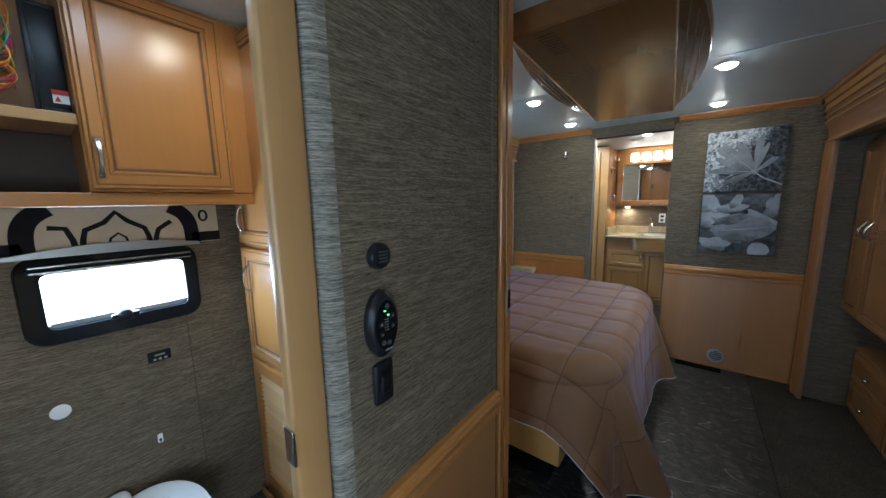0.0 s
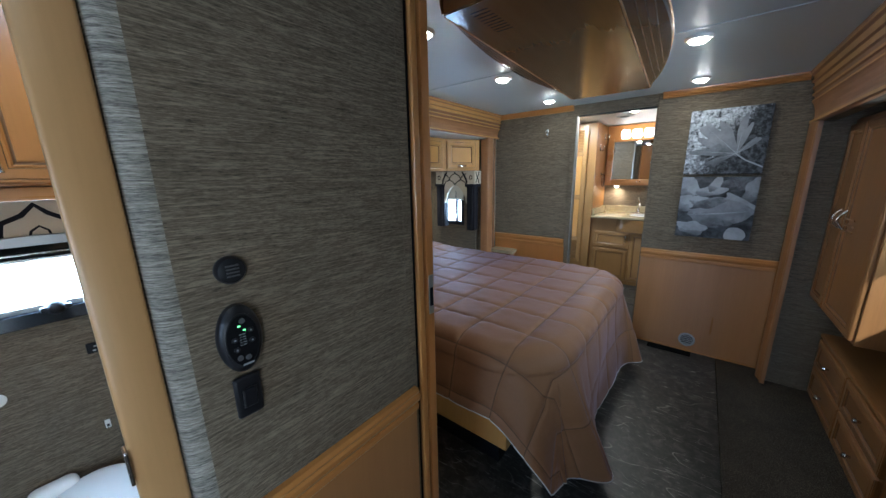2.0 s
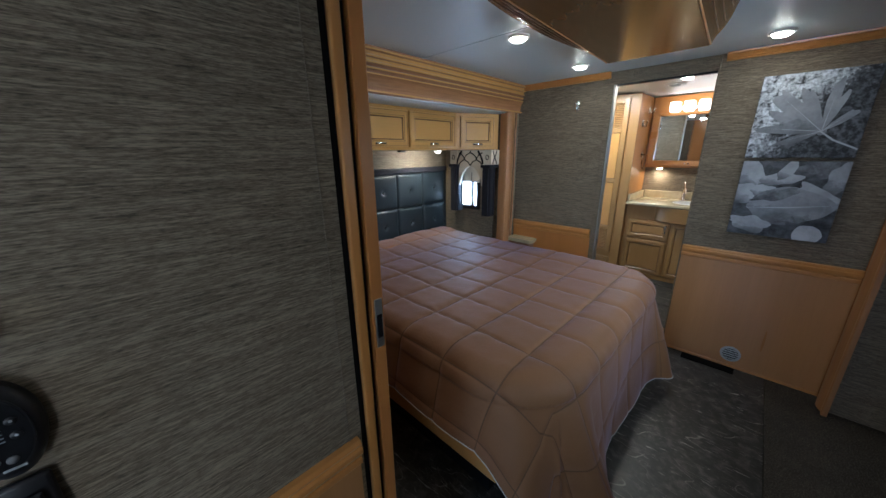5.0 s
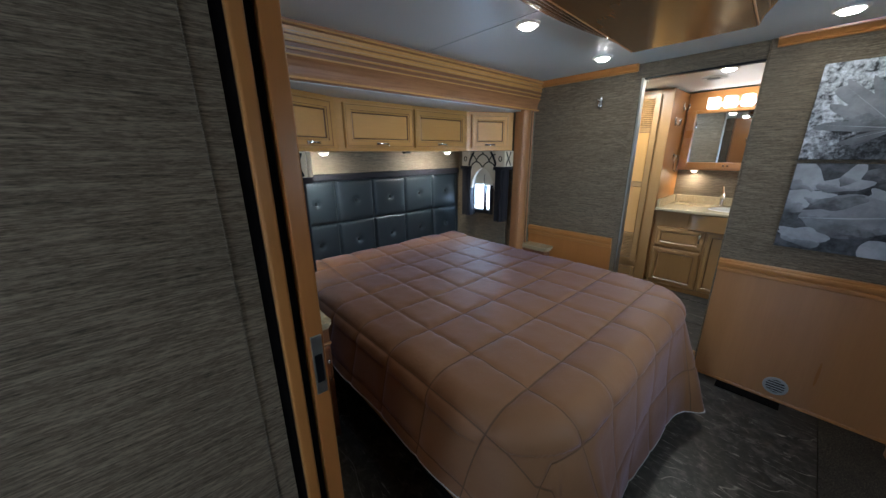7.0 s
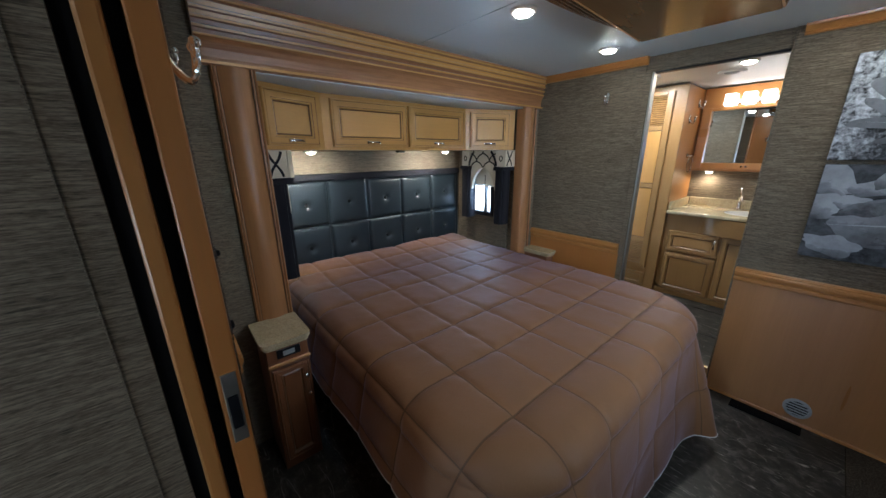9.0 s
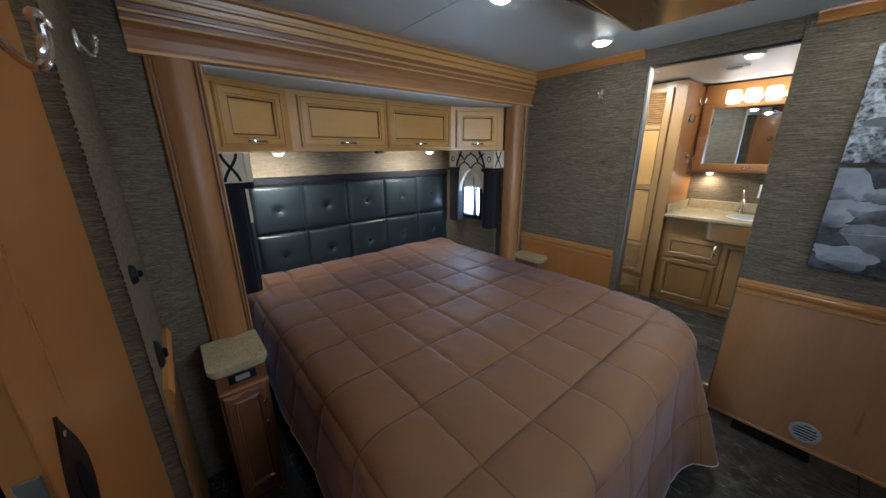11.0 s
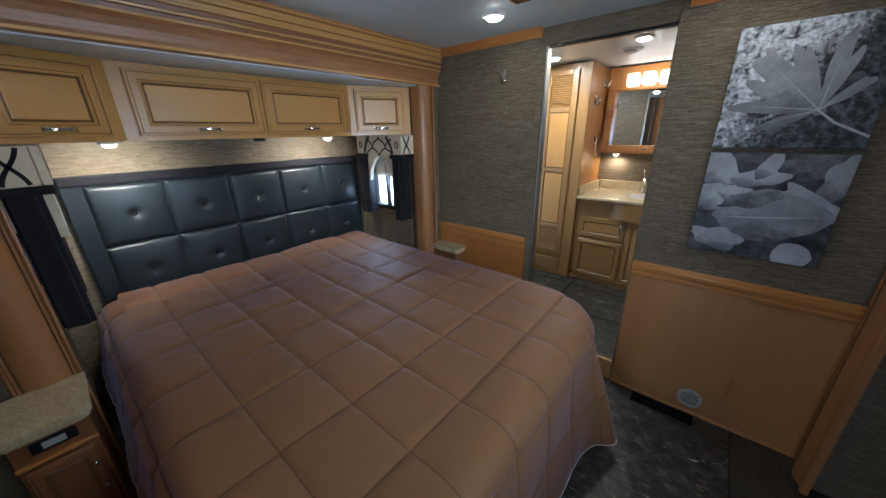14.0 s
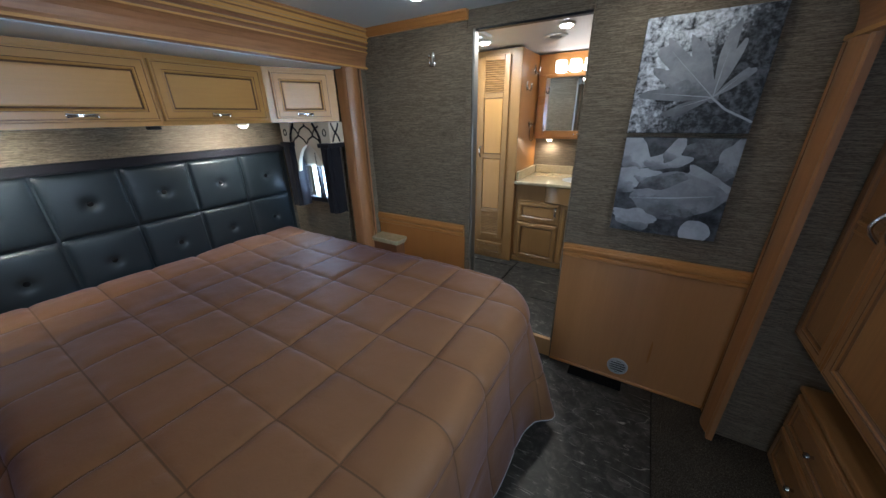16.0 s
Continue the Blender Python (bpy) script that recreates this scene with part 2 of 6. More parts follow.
M = dict(
    paper=wallpaper("grasscloth_wallpaper", (0.044, 0.0345, 0.0225), (0.125, 0.0985, 0.067), (0.262, 0.212, 0.150)),
    # same paper with the front daylight put into paler tones
    paper_lit=wallpaper("grasscloth_lit_corner", (0.048, 0.042, 0.032), (0.168, 0.150, 0.122), (0.370, 0.340, 0.285)),
    honey=wood("honey_maple", (0.48, 0.222, 0.062), (0.38, 0.158, 0.040), "Z", 0.28, 0.3, 0.35),
    honey_x=wood("honey_maple_level", (0.48, 0.222, 0.062), (0.38, 0.158, 0.040), "X", 0.28, 0.3, 0.35),
    honey_y=wood("honey_maple_level_y", (0.48, 0.222, 0.062), (0.38, 0.158, 0.040), "Y", 0.28, 0.3, 0.35),
    tan=wood("tan_maple", (0.58, 0.318, 0.092), (0.47, 0.238, 0.064), "Z", 0.36, 0.25, 0.5),
    tan_y=wood("tan_maple_level", (0.58, 0.318, 0.092), (0.47, 0.238, 0.064), "Y", 0.36, 0.25, 0.5),
    taupe=wood("taupe_maple", (0.40, 0.232, 0.086), (0.30, 0.160, 0.056), "Z", 0.34, 0.25, 0.5),
    apron=wood("glossy_brown_apron", (0.30, 0.175, 0.070), (0.22, 0.120, 0.045), "X", 0.20, 0.5, 0.4),
    glaze=plain("dark_glaze", (0.13, 0.062, 0.024), 0.45),
    mahogany=wood("reddish_cherry", (0.35, 0.166, 0.062), (0.25, 0.108, 0.038), "Z", 0.40, 0.10),
    mahogany_y=wood("reddish_cherry_level", (0.39, 0.182, 0.076), (0.22, 0.090, 0.034), "Y", 0.38, 0.10, 1.6),
    cherry_dark=wood("dark_cherry", (0.24, 0.100, 0.042), (0.15, 0.058, 0.024), "Z", 0.34, 0.2, 0.5),
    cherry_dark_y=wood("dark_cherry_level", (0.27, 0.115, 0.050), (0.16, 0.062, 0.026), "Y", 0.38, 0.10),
    panel=wood("wainscot_veneer", (0.40, 0.195, 0.072), (0.29, 0.132, 0.046), "Z", 0.28, 0.3, 0.4),
    boat=wood("ceiling_panel_veneer", (0.175, 0.084, 0.026), (0.100, 0.044, 0.013), "Y", 0.17, 0.0, 0.25, 0.008),
    # honey maple darkened to carry the dimness of the wardrobe side
    wardrobe=wood("shaded_wardrobe_maple", (0.29, 0.140, 0.046), (0.19, 0.085, 0.027), "Z"),
    wardrobe_y=wood("shaded_wardrobe_maple_level", (0.29, 0.140, 0.046), (0.19, 0.085, 0.027), "Y"),
    trim=wood("pale_trim_maple", (0.50, 0.295, 0.122), (0.40, 0.220, 0.085), "Z", 0.34, 0.25, 0.5),
    door=wood("orange_door_veneer", (0.44, 0.185, 0.050), (0.35, 0.136, 0.034), "Z", 0.28, 0.3, 0.4),
    leather=None,
    quilt=None,
    piping=fabric("white_piping", (0.46, 0.46, 0.46)),
    black_cloth=fabric("black_cloth", (0.008, 0.008, 0.012), sheen=0.04),
    cream_cloth=fabric("cream_cloth", (0.58, 0.50, 0.37)),
    shade=fabric("pale_shade_cloth", (0.72, 0.66, 0.55)),
    carpet=None,
    marble=marble("dark_marble_vinyl"),
    stone=None,
    ceiling=plain("ceiling_vinyl", (0.62, 0.70, 0.73), 0.42, grain=240, amount=0.04, relief=0.08),
    white=plain("white_plastic", (0.78, 0.77, 0.74), 0.35),
    ceramic=plain("white_ceramic", (0.82, 0.81, 0.78), 0.10, coat=0.4, amount=0.03, relief=0),
    gloss=plain("glossy_black_plastic", (0.005, 0.006, 0.008), 0.10, relief=0),
    # near-black brown; on the niche back it holds the recess's shade
    darkback=wood("dark_brown_board", (0.060, 0.032, 0.017), (0.035, 0.018, 0.010), "Y", 0.5, 0.0),
    bronze=plain("dark_bronze", (0.050, 0.040, 0.032), 0.35, 0.9),
    black=plain("black_plastic", (0.010, 0.010, 0.012), 0.34, spec=0.3),
    blackmat=plain("black_rubber", (0.004, 0.004, 0.005), 0.8, spec=0.12),
    chrome=plain("brushed_nickel", (0.62, 0.60, 0.57), 0.22, 1.0, amount=0.06),
    nickel=plain("satin_aluminium", (0.34, 0.33, 0.31), 0.42, 1.0, amount=0.08),
    dimgrey=plain("dark_grey_plastic", (0.075, 0.075, 0.078), 0.4),
    grey=plain("grey_plastic", (0.33, 0.34, 0.34), 0.45),
    red=plain("red_label", (0.55, 0.03, 0.025), 0.5),
    lamp=glow("lamp_lens", (1.0, 0.93, 0.78), 108.0),
    lampwarm=glow("warm_lamp_lens", (1.0, 0.84, 0.60), 30.0),
    vanity=glow("vanity_glass", (1.0, 0.95, 0.87), 6.0),
    green=glow("green_led", (0.15, 1.0, 0.2), 2.5),
    vent_glow=glow("daylit_vent_cover", (0.85, 0.94, 1.0), 2.0),
    outside=glow("bright_outdoors", (0.90, 0.96, 1.0), 7.0),
)


def leather():
    m, t, b = mat("navy_black_leather", 0.36, spec=0.32)
    f = noise_tex(t, coords(t, (260, 260, 260)), 1.0, 3)
    g = noise_tex(t, coords(t, (7, 7, 7)), 1.0, 3)
    t.links.new(mix(t, g, (0.008, 0.0112, 0.0142), (0.014, 0.0200, 0.0250)), b.inputs["Base Color"])
    bump(t, b, f, 0.03, 0.0004)
    rough_var(t, b, g, 0.32, 0.40)
    return m


def stone():
    m, t, b = mat("speckled_beige_stone", 0.22, coat=0.2)
    f = noise_tex(t, coords(t, (130, 130, 130)), 1.0, 4, 0.7)
    g = noise_tex(t, coords(t, (14, 14, 14)), 1.0, 5, 0.6, 0.5)
    c = ramp(t, f, [(0.32, (0.22, 0.17, 0.10)), (0.5, (0.44, 0.36, 0.21)), (0.68, (0.60, 0.51, 0.33))])
    t.links.new(mix(t, 0.4, c, ramp(t, g, [(0.3, (0.30, 0.24, 0.14)), (0.7, (0.56, 0.49, 0.35))])), b.inputs["Base Color"])
    return m


def mirror_glass():
    m, t, b = mat("mirror_glass", 0.02, 1.0)
    b.inputs["Base Color"].default_value = (0.86, 0.88, 0.88, 1)
    return m


def clear_glass():
    m, t, b = mat("window_glass", 0.02)
    b.inputs["Transmission Weight"].default_value = 1.0
    b.inputs["Base Color"].default_value = (0.92, 0.95, 0.96, 1)
    return m


M["quilt"], M["carpet"] = quilted("brown_quilt"), carpet("dark_carpet")
M["leather"], M["stone"], M["mirror"], M["glass"] = leather(), stone(), mirror_glass(), clear_glass()


# ---------------------------------------------------------------- building helpers
def thing(name, at, label, category, group="", kind=""):
    """A top-level thing: an Empty at its base, at a place in the world."""
    ob = new(name)
    ob.location = at
    ob.empty_display_size = 0.05
    return tagged(ob, label, category, group, kind)


def origin(ob):
    p = Vector((0, 0, 0))
    while ob is not None:
        p += ob.location
        ob = ob.parent
    return p


def part(name, bm, material, parent, label="", smooth=False):
    """Link a bmesh made in world coordinates as one mesh under a parent."""
    bmesh.ops.translate(bm, verts=bm.verts, vec=-origin(parent))
    bmesh.ops.recalc_face_normals(bm, faces=bm.faces)
    me = bpy.data.meshes.new(name)
    bm.to_mesh(me)
    bm.free()
    for k in (material if isinstance(material, (list, tuple)) else [material]):
        me.materials.append(k)
    if smooth:
        me.shade_smooth()
        me.set_sharp_from_angle(angle=radians(38))
    ob = new(name, me)
    ob.parent = parent
    return tagged(ob, label)


def solo(name, bm, material, label, category, group="", kind="", smooth=False):
    """A top-level thing of one mesh, its origin at the middle of its base."""
    lo = Vector([min(v.co[i] for v in bm.verts) for i in range(3)])
    hi = Vector([max(v.co[i] for v in bm.verts) for i in range(3)])
    at = Vector(((lo.x + hi.x) / 2, (lo.y + hi.y) / 2, lo.z))
    bmesh.ops.translate(bm, verts=bm.verts, vec=-at)
    bmesh.ops.recalc_face_normals(bm, faces=bm.faces)
    me = bpy.data.meshes.new(name)
    bm.to_mesh(me)
    bm.free()
    for k in (material if isinstance(material, (list, tuple)) else [material]):
        me.materials.append(k)
    if smooth:
        me.shade_smooth()
        me.set_sharp_from_angle(angle=radians(38))
    ob = new(name, me)
    ob.location = at
    return tagged(ob, label, category, group, kind)


def structure(name, bm, material, label="", category="", smooth=False):
    return solo(name, bm, material, label or name.replace("_", " "), category or "structure", kind="structure", smooth=smooth)


def box(bm, x0, x1, y0, y1, z0, z1, bevel=0.0, seg=2):
    r = bmesh.ops.create_cube(bm, size=1.0)
    vs = r["verts"]
    bmesh.ops.scale(bm, vec=(x1 - x0, y1 - y0, z1 - z0), verts=vs)
    bmesh.ops.translate(bm, vec=((x0 + x1) / 2, (y0 + y1) / 2, (z0 + z1) / 2), verts=vs)
    if bevel:
        es = list({e for v in vs for e in v.link_edges})
        bmesh.ops.bevel(bm, geom=es, offset=bevel, segments=seg, affect="EDGES", profile=0.5)
    return bm


def B(*a, **k):
    return box(bmesh.new(), *a, **k)


def lathe(bm, prof, centre, axis="Z", seg=24, squash=(1, 1)):
    """Turn a profile of (radius, height) about an axis through centre."""
    rings = []
    for r, h in prof:
        ring = []
        for k in range(seg):
            a = 2 * math.pi * k / seg
            p, q = r * math.cos(a) * squash[0], r * math.sin(a) * squash[1]
            v = {"Z": (p, q, h), "X": (h, p, q), "Y": (p, h, q)}[axis]
            ring.append(bm.verts.new(Vector(centre) + Vector(v)))
        rings.append(ring)
    for a, b in zip(rings, rings[1:]):
        for k in range(seg):
            bm.faces.new((a[k], a[(k + 1) % seg], b[(k + 1) % seg], b[k]))
    bm.faces.new(rings[0][::-1])
    bm.faces.new(rings[-1])
    return bm


def sweep(bm, prof, axis, a, b, inset=None):
    """Extrude a closed 2D profile along an axis from a to b. The profile is (x, z) along Y, (y, z) along X, (x, y) along Z."""
    put = {"Y": lambda p, c: (p[0], c, p[1]), "X": lambda p, c: (c, p[0], p[1]), "Z": lambda p, c: (p[0], p[1], c)}[axis]
    r0 = [bm.verts.new(put(p, a)) for p in prof]
    r1 = [bm.verts.new(put(p, b)) for p in prof]
    n = len(prof)
    for k in range(n):
        bm.faces.new((r0[k], r0[(k + 1) % n], r1[(k + 1) % n], r1[k]))
    bm.faces.new(r0[::-1])
    bm.faces.new(r1)
    return bm


def tube(bm, pts, r, seg=8):
    """A round rod through points."""
    pts = [Vector(p) for p in pts]
    rings = []
    for i, p in enumerate(pts):
        d = (pts[min(i + 1, len(pts) - 1)] - pts[max(i - 1, 0)]).normalized()
        u = d.cross(Vector((0.31, 0.17, 0.93))).normalized()
        w = d.cross(u)
        rings.append([bm.verts.new(p + r * (math.cos(2 * math.pi * k / seg) * u + math.sin(2 * math.pi * k / seg) * w)) for k in range(seg)])
    for a, b in zip(rings, rings[1:]):
        for k in range(seg):
            bm.faces.new((a[k], a[(k + 1) % seg], b[(k + 1) % seg], b[k]))
    bm.faces.new(rings[0][::-1])
    bm.faces.new(rings[-1])
    return bm


def raised(bm, o, u, n, w, h, rings, dark=()):
    """Nested rectangular rings on a plane: o is the lower corner, u the way across, n the way out; each ring is (inset, height). Faces of the steps in dark get material 1."""
    o, u, n, z = Vector(o), Vector(u).normalized(), Vector(n).normalized(), Vector((0, 0, 1))
    loops = []
    for ins, ht in rings:
        loops.append([bm.verts.new(o + u * a + z * b + n * ht) for a, b in ((ins, ins), (w - ins, ins), (w - ins, h - ins), (ins, h - ins))])
    for i, (p, q) in enumerate(zip(loops, loops[1:])):
        for k in range(4):
            f = bm.faces.new((p[k], p[(k + 1) % 4], q[(k + 1) % 4], q[k]))
            f.material_index = 1 if i in dark else 0
    bm.faces.new(loops[-1])
    bm.faces.new(loops[0][::-1])
    return bm


DOOR_RINGS = [(0.0, 0.0), (0.0, 0.014), (0.004, 0.019), (0.010, 0.019), (0.012, 0.017), (0.015, 0.020), (0.040, 0.021), (0.042, 0.018), (0.047, 0.020),
              (0.052, 0.016), (0.056, 0.011), (0.059, 0.011), (0.064, 0.013)]


def ring_scale(k):
    return [(a * k, b) for a, b in DOOR_RINGS]


def cabinet_door(parent, o, u, n, w, h, wood_mat, k=1.0, label=""):
    """A raised frame-and-panel door with glazed grooves."""
    bm = raised(bmesh.new(), o, u, n, w, h, ring_scale(k), dark=(3, 6, 9, 10))
    return part("door", bm, [wood_mat, M["glaze"]], parent, label)


def bar_handle(parent, centre, along, out, length=0.10, name="handle"):
    """A bowed nickel strap pull: wide flat feet, a narrower raised middle."""
    c, a, n = Vector(centre), Vector(along).normalized(), Vector(out).normalized()
    s = a.cross(n)
    bm = bmesh.new()
    rows = []
    for i in range(17):
        q = 2 * i / 16 - 1
        rise = 0.004 + 0.020 * (1 - abs(q) ** 2.6)
        wide = 0.0055 + 0.0035 * abs(q) ** 3
        mid = c + a * q * length * 0.56
        ring = [(-wide, -0.0025), (-wide, 0.0008), (-wide * 0.6, 0.0026), (wide * 0.6, 0.0026), (wide, 0.0008), (wide, -0.0025)]
        rows.append([bm.verts.new(mid + s * u + n * (rise + v)) for u, v in ring])
    for r0, r1 in zip(rows, rows[1:]):
        for k in range(6):
            bm.faces.new((r0[k], r0[(k + 1) % 6], r1[(k + 1) % 6], r1[k]))
    bm.faces.new(rows[0][::-1])
    bm.faces.new(rows[-1])
    for sg in (-1, 1):
        r = bmesh.ops.create_cube(bm, size=1.0)
        m = Matrix((a, s, n)).transposed().to_4x4()
        bmesh.ops.transform(bm, matrix=Matrix.Translation(c + a * sg * length * 0.50 + n * 0.0025) @ m @ Matrix.Diagonal((length * 0.14, 0.016, 0.006, 1)), verts=r["verts"])
    return part(name, bm, M["chrome"], parent, "bowed brushed nickel pull")


# ---------------------------------------------------------------- the plan, in metres
REAR, CEIL, FLOOR = 3.535, 2.05, 0.0
HALL_L, HALL_R = 0.072, 1.20          # faces of the hall partition and of the outer wall
SIDE_L = -1.07                        # inner face of the outer wall on the bed side
BATH_Z = 0.13
SLIDE_X, SLIDE_Y0, SLIDE_Y1, SLIDE_CEIL = -1.82, 1.42, 3.337, 1.815

# ---------------------------------------------------------------- floors and ceilings
structure("floor", B(-1.90, 0.94, -2.7, REAR + 0.1, -0.06, 0.0), M["marble"], "dark marble-look vinyl floor with pale veins", "floor")
structure("carpet", B(0.944, 1.95, -2.7, REAR + 0.1, -0.06, 0.004), M["carpet"], "dark brown low-pile carpet strip along the wardrobe", "carpet")
structure("ceiling", B(-1.20, 1.95, -2.7, REAR + 0.1, CEIL, CEIL + 0.05), M["ceiling"], "pale grey vinyl ceiling", "ceiling")
structure("ceiling_seam", B(-1.02, 1.17, 2.262, 2.274, CEIL - 0.004, CEIL - 0.0005, bevel=0.0015), M["ceiling"], "narrow seam strip across the ceiling", "trim")

# ---------------------------------------------------------------- walls
structure("wall_rear_a", B(-1.20, -0.30, REAR, REAR + 0.06, 0, CEIL), M["paper"], "grey-brown grasscloth wall beside the bathroom door", "wall")
structure("wall_rear_b", B(0.345, 1.95, REAR, REAR + 0.06, 0, CEIL), M["paper"], "grey-brown grasscloth wall behind the two leaf pictures", "wall")
structure("wall_rear_header", B(-0.30, 0.345, REAR + 0.008, REAR + 0.06, 1.962, CEIL), M["paper"], "grasscloth header above the bathroom door", "wall")
structure("wall_side_a", B(-1.20, SIDE_L, 1.10, 1.42, 0, CEIL), M["paper"], "grasscloth wall strip beside the slide-out column", "wall")
structure("wall_side_b", B(-1.20, SIDE_L, 3.365, REAR, 0, CEIL), M["paper"], "grasscloth wall strip behind the far column", "wall")
structure("wall_side_header", B(-1.20, SIDE_L, 1.42, 3.365, SLIDE_CEIL + 0.016, CEIL), M["paper"], "wall above the slide-out opening", "wall")
structure("wall_slide_head", B(SLIDE_X - 0.06, SLIDE_X, SLIDE_Y0 - 0.06, SLIDE_Y1 + 0.06, 0, SLIDE_CEIL), M["paper"], "grasscloth wall behind the headboard", "wall")
structure("ceiling_slide", B(SLIDE_X, SIDE_L, SLIDE_Y0, SLIDE_Y1, SLIDE_CEIL, SLIDE_CEIL + 0.014), M["ceiling"], "low pale ceiling of the slide-out", "ceiling")


def window_wall(name, y0, y1, x0, x1, wx0, wx1, wz0, wz1, top, label):
    """A wall across x with a rectangular opening."""
    bm = bmesh.new()
    for a, b, c, d in ((x0, wx0, 0, top), (wx1, x1, 0, top), (wx0, wx1, 0, wz0), (wx0, wx1, wz1, top)):
        box(bm, a, b, y0, y1, c, d)
    return structure(name, bm, M["paper"], label, "wall")


WIN = (-1.645, -1.370, 0.935, 1.31)
window_wall("wall_slide_far", SLIDE_Y1, SLIDE_Y1 + 0.06, SLIDE_X, SIDE_L - 0.13, *WIN, SLIDE_CEIL, "grasscloth slide-out wall with a small window")
window_wall("wall_slide_near", SLIDE_Y0 - 0.06, SLIDE_Y0, SLIDE_X, SIDE_L - 0.13, *WIN, SLIDE_CEIL, "grasscloth slide-out wall with a small window")

# partition between hall and toilet, and the bedroom's front wall with its pocket door
structure("wall_partition", B(0.012, HALL_L, 0.497, 1.026, 0, CEIL), M["paper"], "grey-brown grasscloth partition in the hall", "wall")
structure("wall_front_panel", B(-1.07, -0.50, 1.095, 1.150, 0, CEIL), M["paper"], "grasscloth front wall of the bedroom", "wall")
structure("wall_front_core", B(-1.07, 0.011, 1.004, 1.060, 0, CEIL), M["paper"], "core of the pocket door wall", "wall")
# outer wall of the toilet room with its window
bm = bmesh.new()
for a, b, c, d in ((-0.7, 0.185, 0, CEIL), (0.565, 1.10, 0, CEIL), (0.185, 0.565, 0, 1.02), (0.185, 0.565, 1.205, CEIL)):
    box(bm, -1.16, -1.08, a, b, c, d)
structure("wall_toilet", bm, M["paper"], "grey grasscloth toilet wall with a window", "wall")
structure("wall_toilet_side", B(-1.08, -0.85, -0.06, 0.0, 0, CEIL), M["panel"], "wood-veneer side wall of the toilet room", "wall")
structure("wall_hall_left", B(0.012, HALL_L, -2.7, -0.36, 0, CEIL), M["paper"], "grasscloth hall wall", "wall")
structure("wall_toilet_close", B(-0.91, 0.012, -0.42, -0.36, 0, CEIL), M["paper"], "grasscloth closing wall", "wall")
structure("wall_toilet_back", B(-0.91, -0.85, -0.36, -0.06, 0, CEIL), M["paper"], "grasscloth closing wall", "wall")
# Unseen opening in this wall, added so cool daylight reaches the toilet.
bm = bmesh.new()
for a, b, c, d in ((-2.7, -0.75, 0, CEIL), (0.05, 1.30, 0, CEIL), (-0.75, 0.05, 0, 0.72), (-0.75, 0.05, 1.28, CEIL)):
    box(bm, HALL_R, HALL_R + 0.06, a, b, c, d)
structure("wall_hall_right", bm, M["paper"], "grasscloth outer hall wall with an unseen added opening", "wall")
# Unseen wall and opening, made to hold the stand-in front daylight.
bm = bmesh.new()
for a, b, c, d in ((0.012, 0.15, 0, CEIL), (1.13, 1.26, 0, CEIL), (0.15, 1.13, 0, 0.78), (0.15, 1.13, 1.72, CEIL)):
    box(bm, a, b, -2.76, -2.70, c, d)
structure("wall_hall_front", bm, M["paper"], "unseen closing wall of the hall with a stand-in daylight opening", "wall")
# right-hand slide-out
bm = bmesh.new()
for a, b, c, d in ((1.24, 1.31, 0, CEIL), (2.45, 3.43, 0, CEIL), (1.31, 2.45, 0, 1.255), (1.31, 2.45, 1.62, CEIL)):
    box(bm, 1.84, 1.90, a, b, c, d)
structure("wall_right_slide", bm, M["paper"], "grasscloth slide-out wall with a wide window", "wall")
structure("wall_right_end", B(1.20, 1.84, 3.375, 3.43, 0, CEIL), M["paper"], "grasscloth end wall beside the wardrobe", "wall")
structure("wall_right_near", B(1.26, 1.84, 1.24, 1.30, 0, CEIL), M["paper"], "grasscloth end wall", "wall")


def backdrop(name, bm):
    structure(name, bm, M["outside"], "bright overexposed daylight outside the window", "backdrop")


backdrop("backdrop_toilet", B(-1.62, -1.60, -0.4, 1.1, 0.5, 1.8))
backdrop("backdrop_far", B(-2.2, -0.9, 3.85, 3.87, 0.4, 1.9))
backdrop("backdrop_near", B(-1.9, -1.1, 1.27, 1.28, 0.7, 1.6))
# hall and front backdrops glow behind the added openings, out of view
backdrop("backdrop_hall", B(1.5, 1.52, -1.2, 0.5, 0.4, 1.7))
backdrop("backdrop_front", B(-0.6, 1.9, -3.4, -3.38, 0.2, 2.3))



def roof_vent(cx, cy, w, label):
    """A square vent in the roof: a white frame round a daylit translucent cover."""
    rv = thing("roof_vent", (cx, cy, CEIL - 0.022), label, "vent", kind="structure")
    h, e = w / 2, w / 2 - 0.045
    bm = bmesh.new()
    for a, b, c, d in ((-h, -e, -h, h), (e, h, -h, h), (-e, e, -h, -e), (-e, e, e, h)):
        box(bm, cx + a, cx + b, cy + c, cy + d, CEIL - 0.022, CEIL - 0.001, bevel=0.004)
    part("vent_frame", bm, M["white"], rv)
    part("vent_cover", B(cx - e, cx + e, cy - e, cy + e, CEIL - 0.008, CEIL - 0.003), M["vent_glow"], rv, "translucent cover lit by the sky")


# Toilet vent is unseen, built to hold its fill lamp and glowing cover.
roof_vent(-0.42, 0.36, 0.40, "unseen added roof vent whose glowing cover lights the toilet")
roof_vent(-0.60, 3.98, 0.36, "white-framed roof vent with a daylit cover in the bathroom")

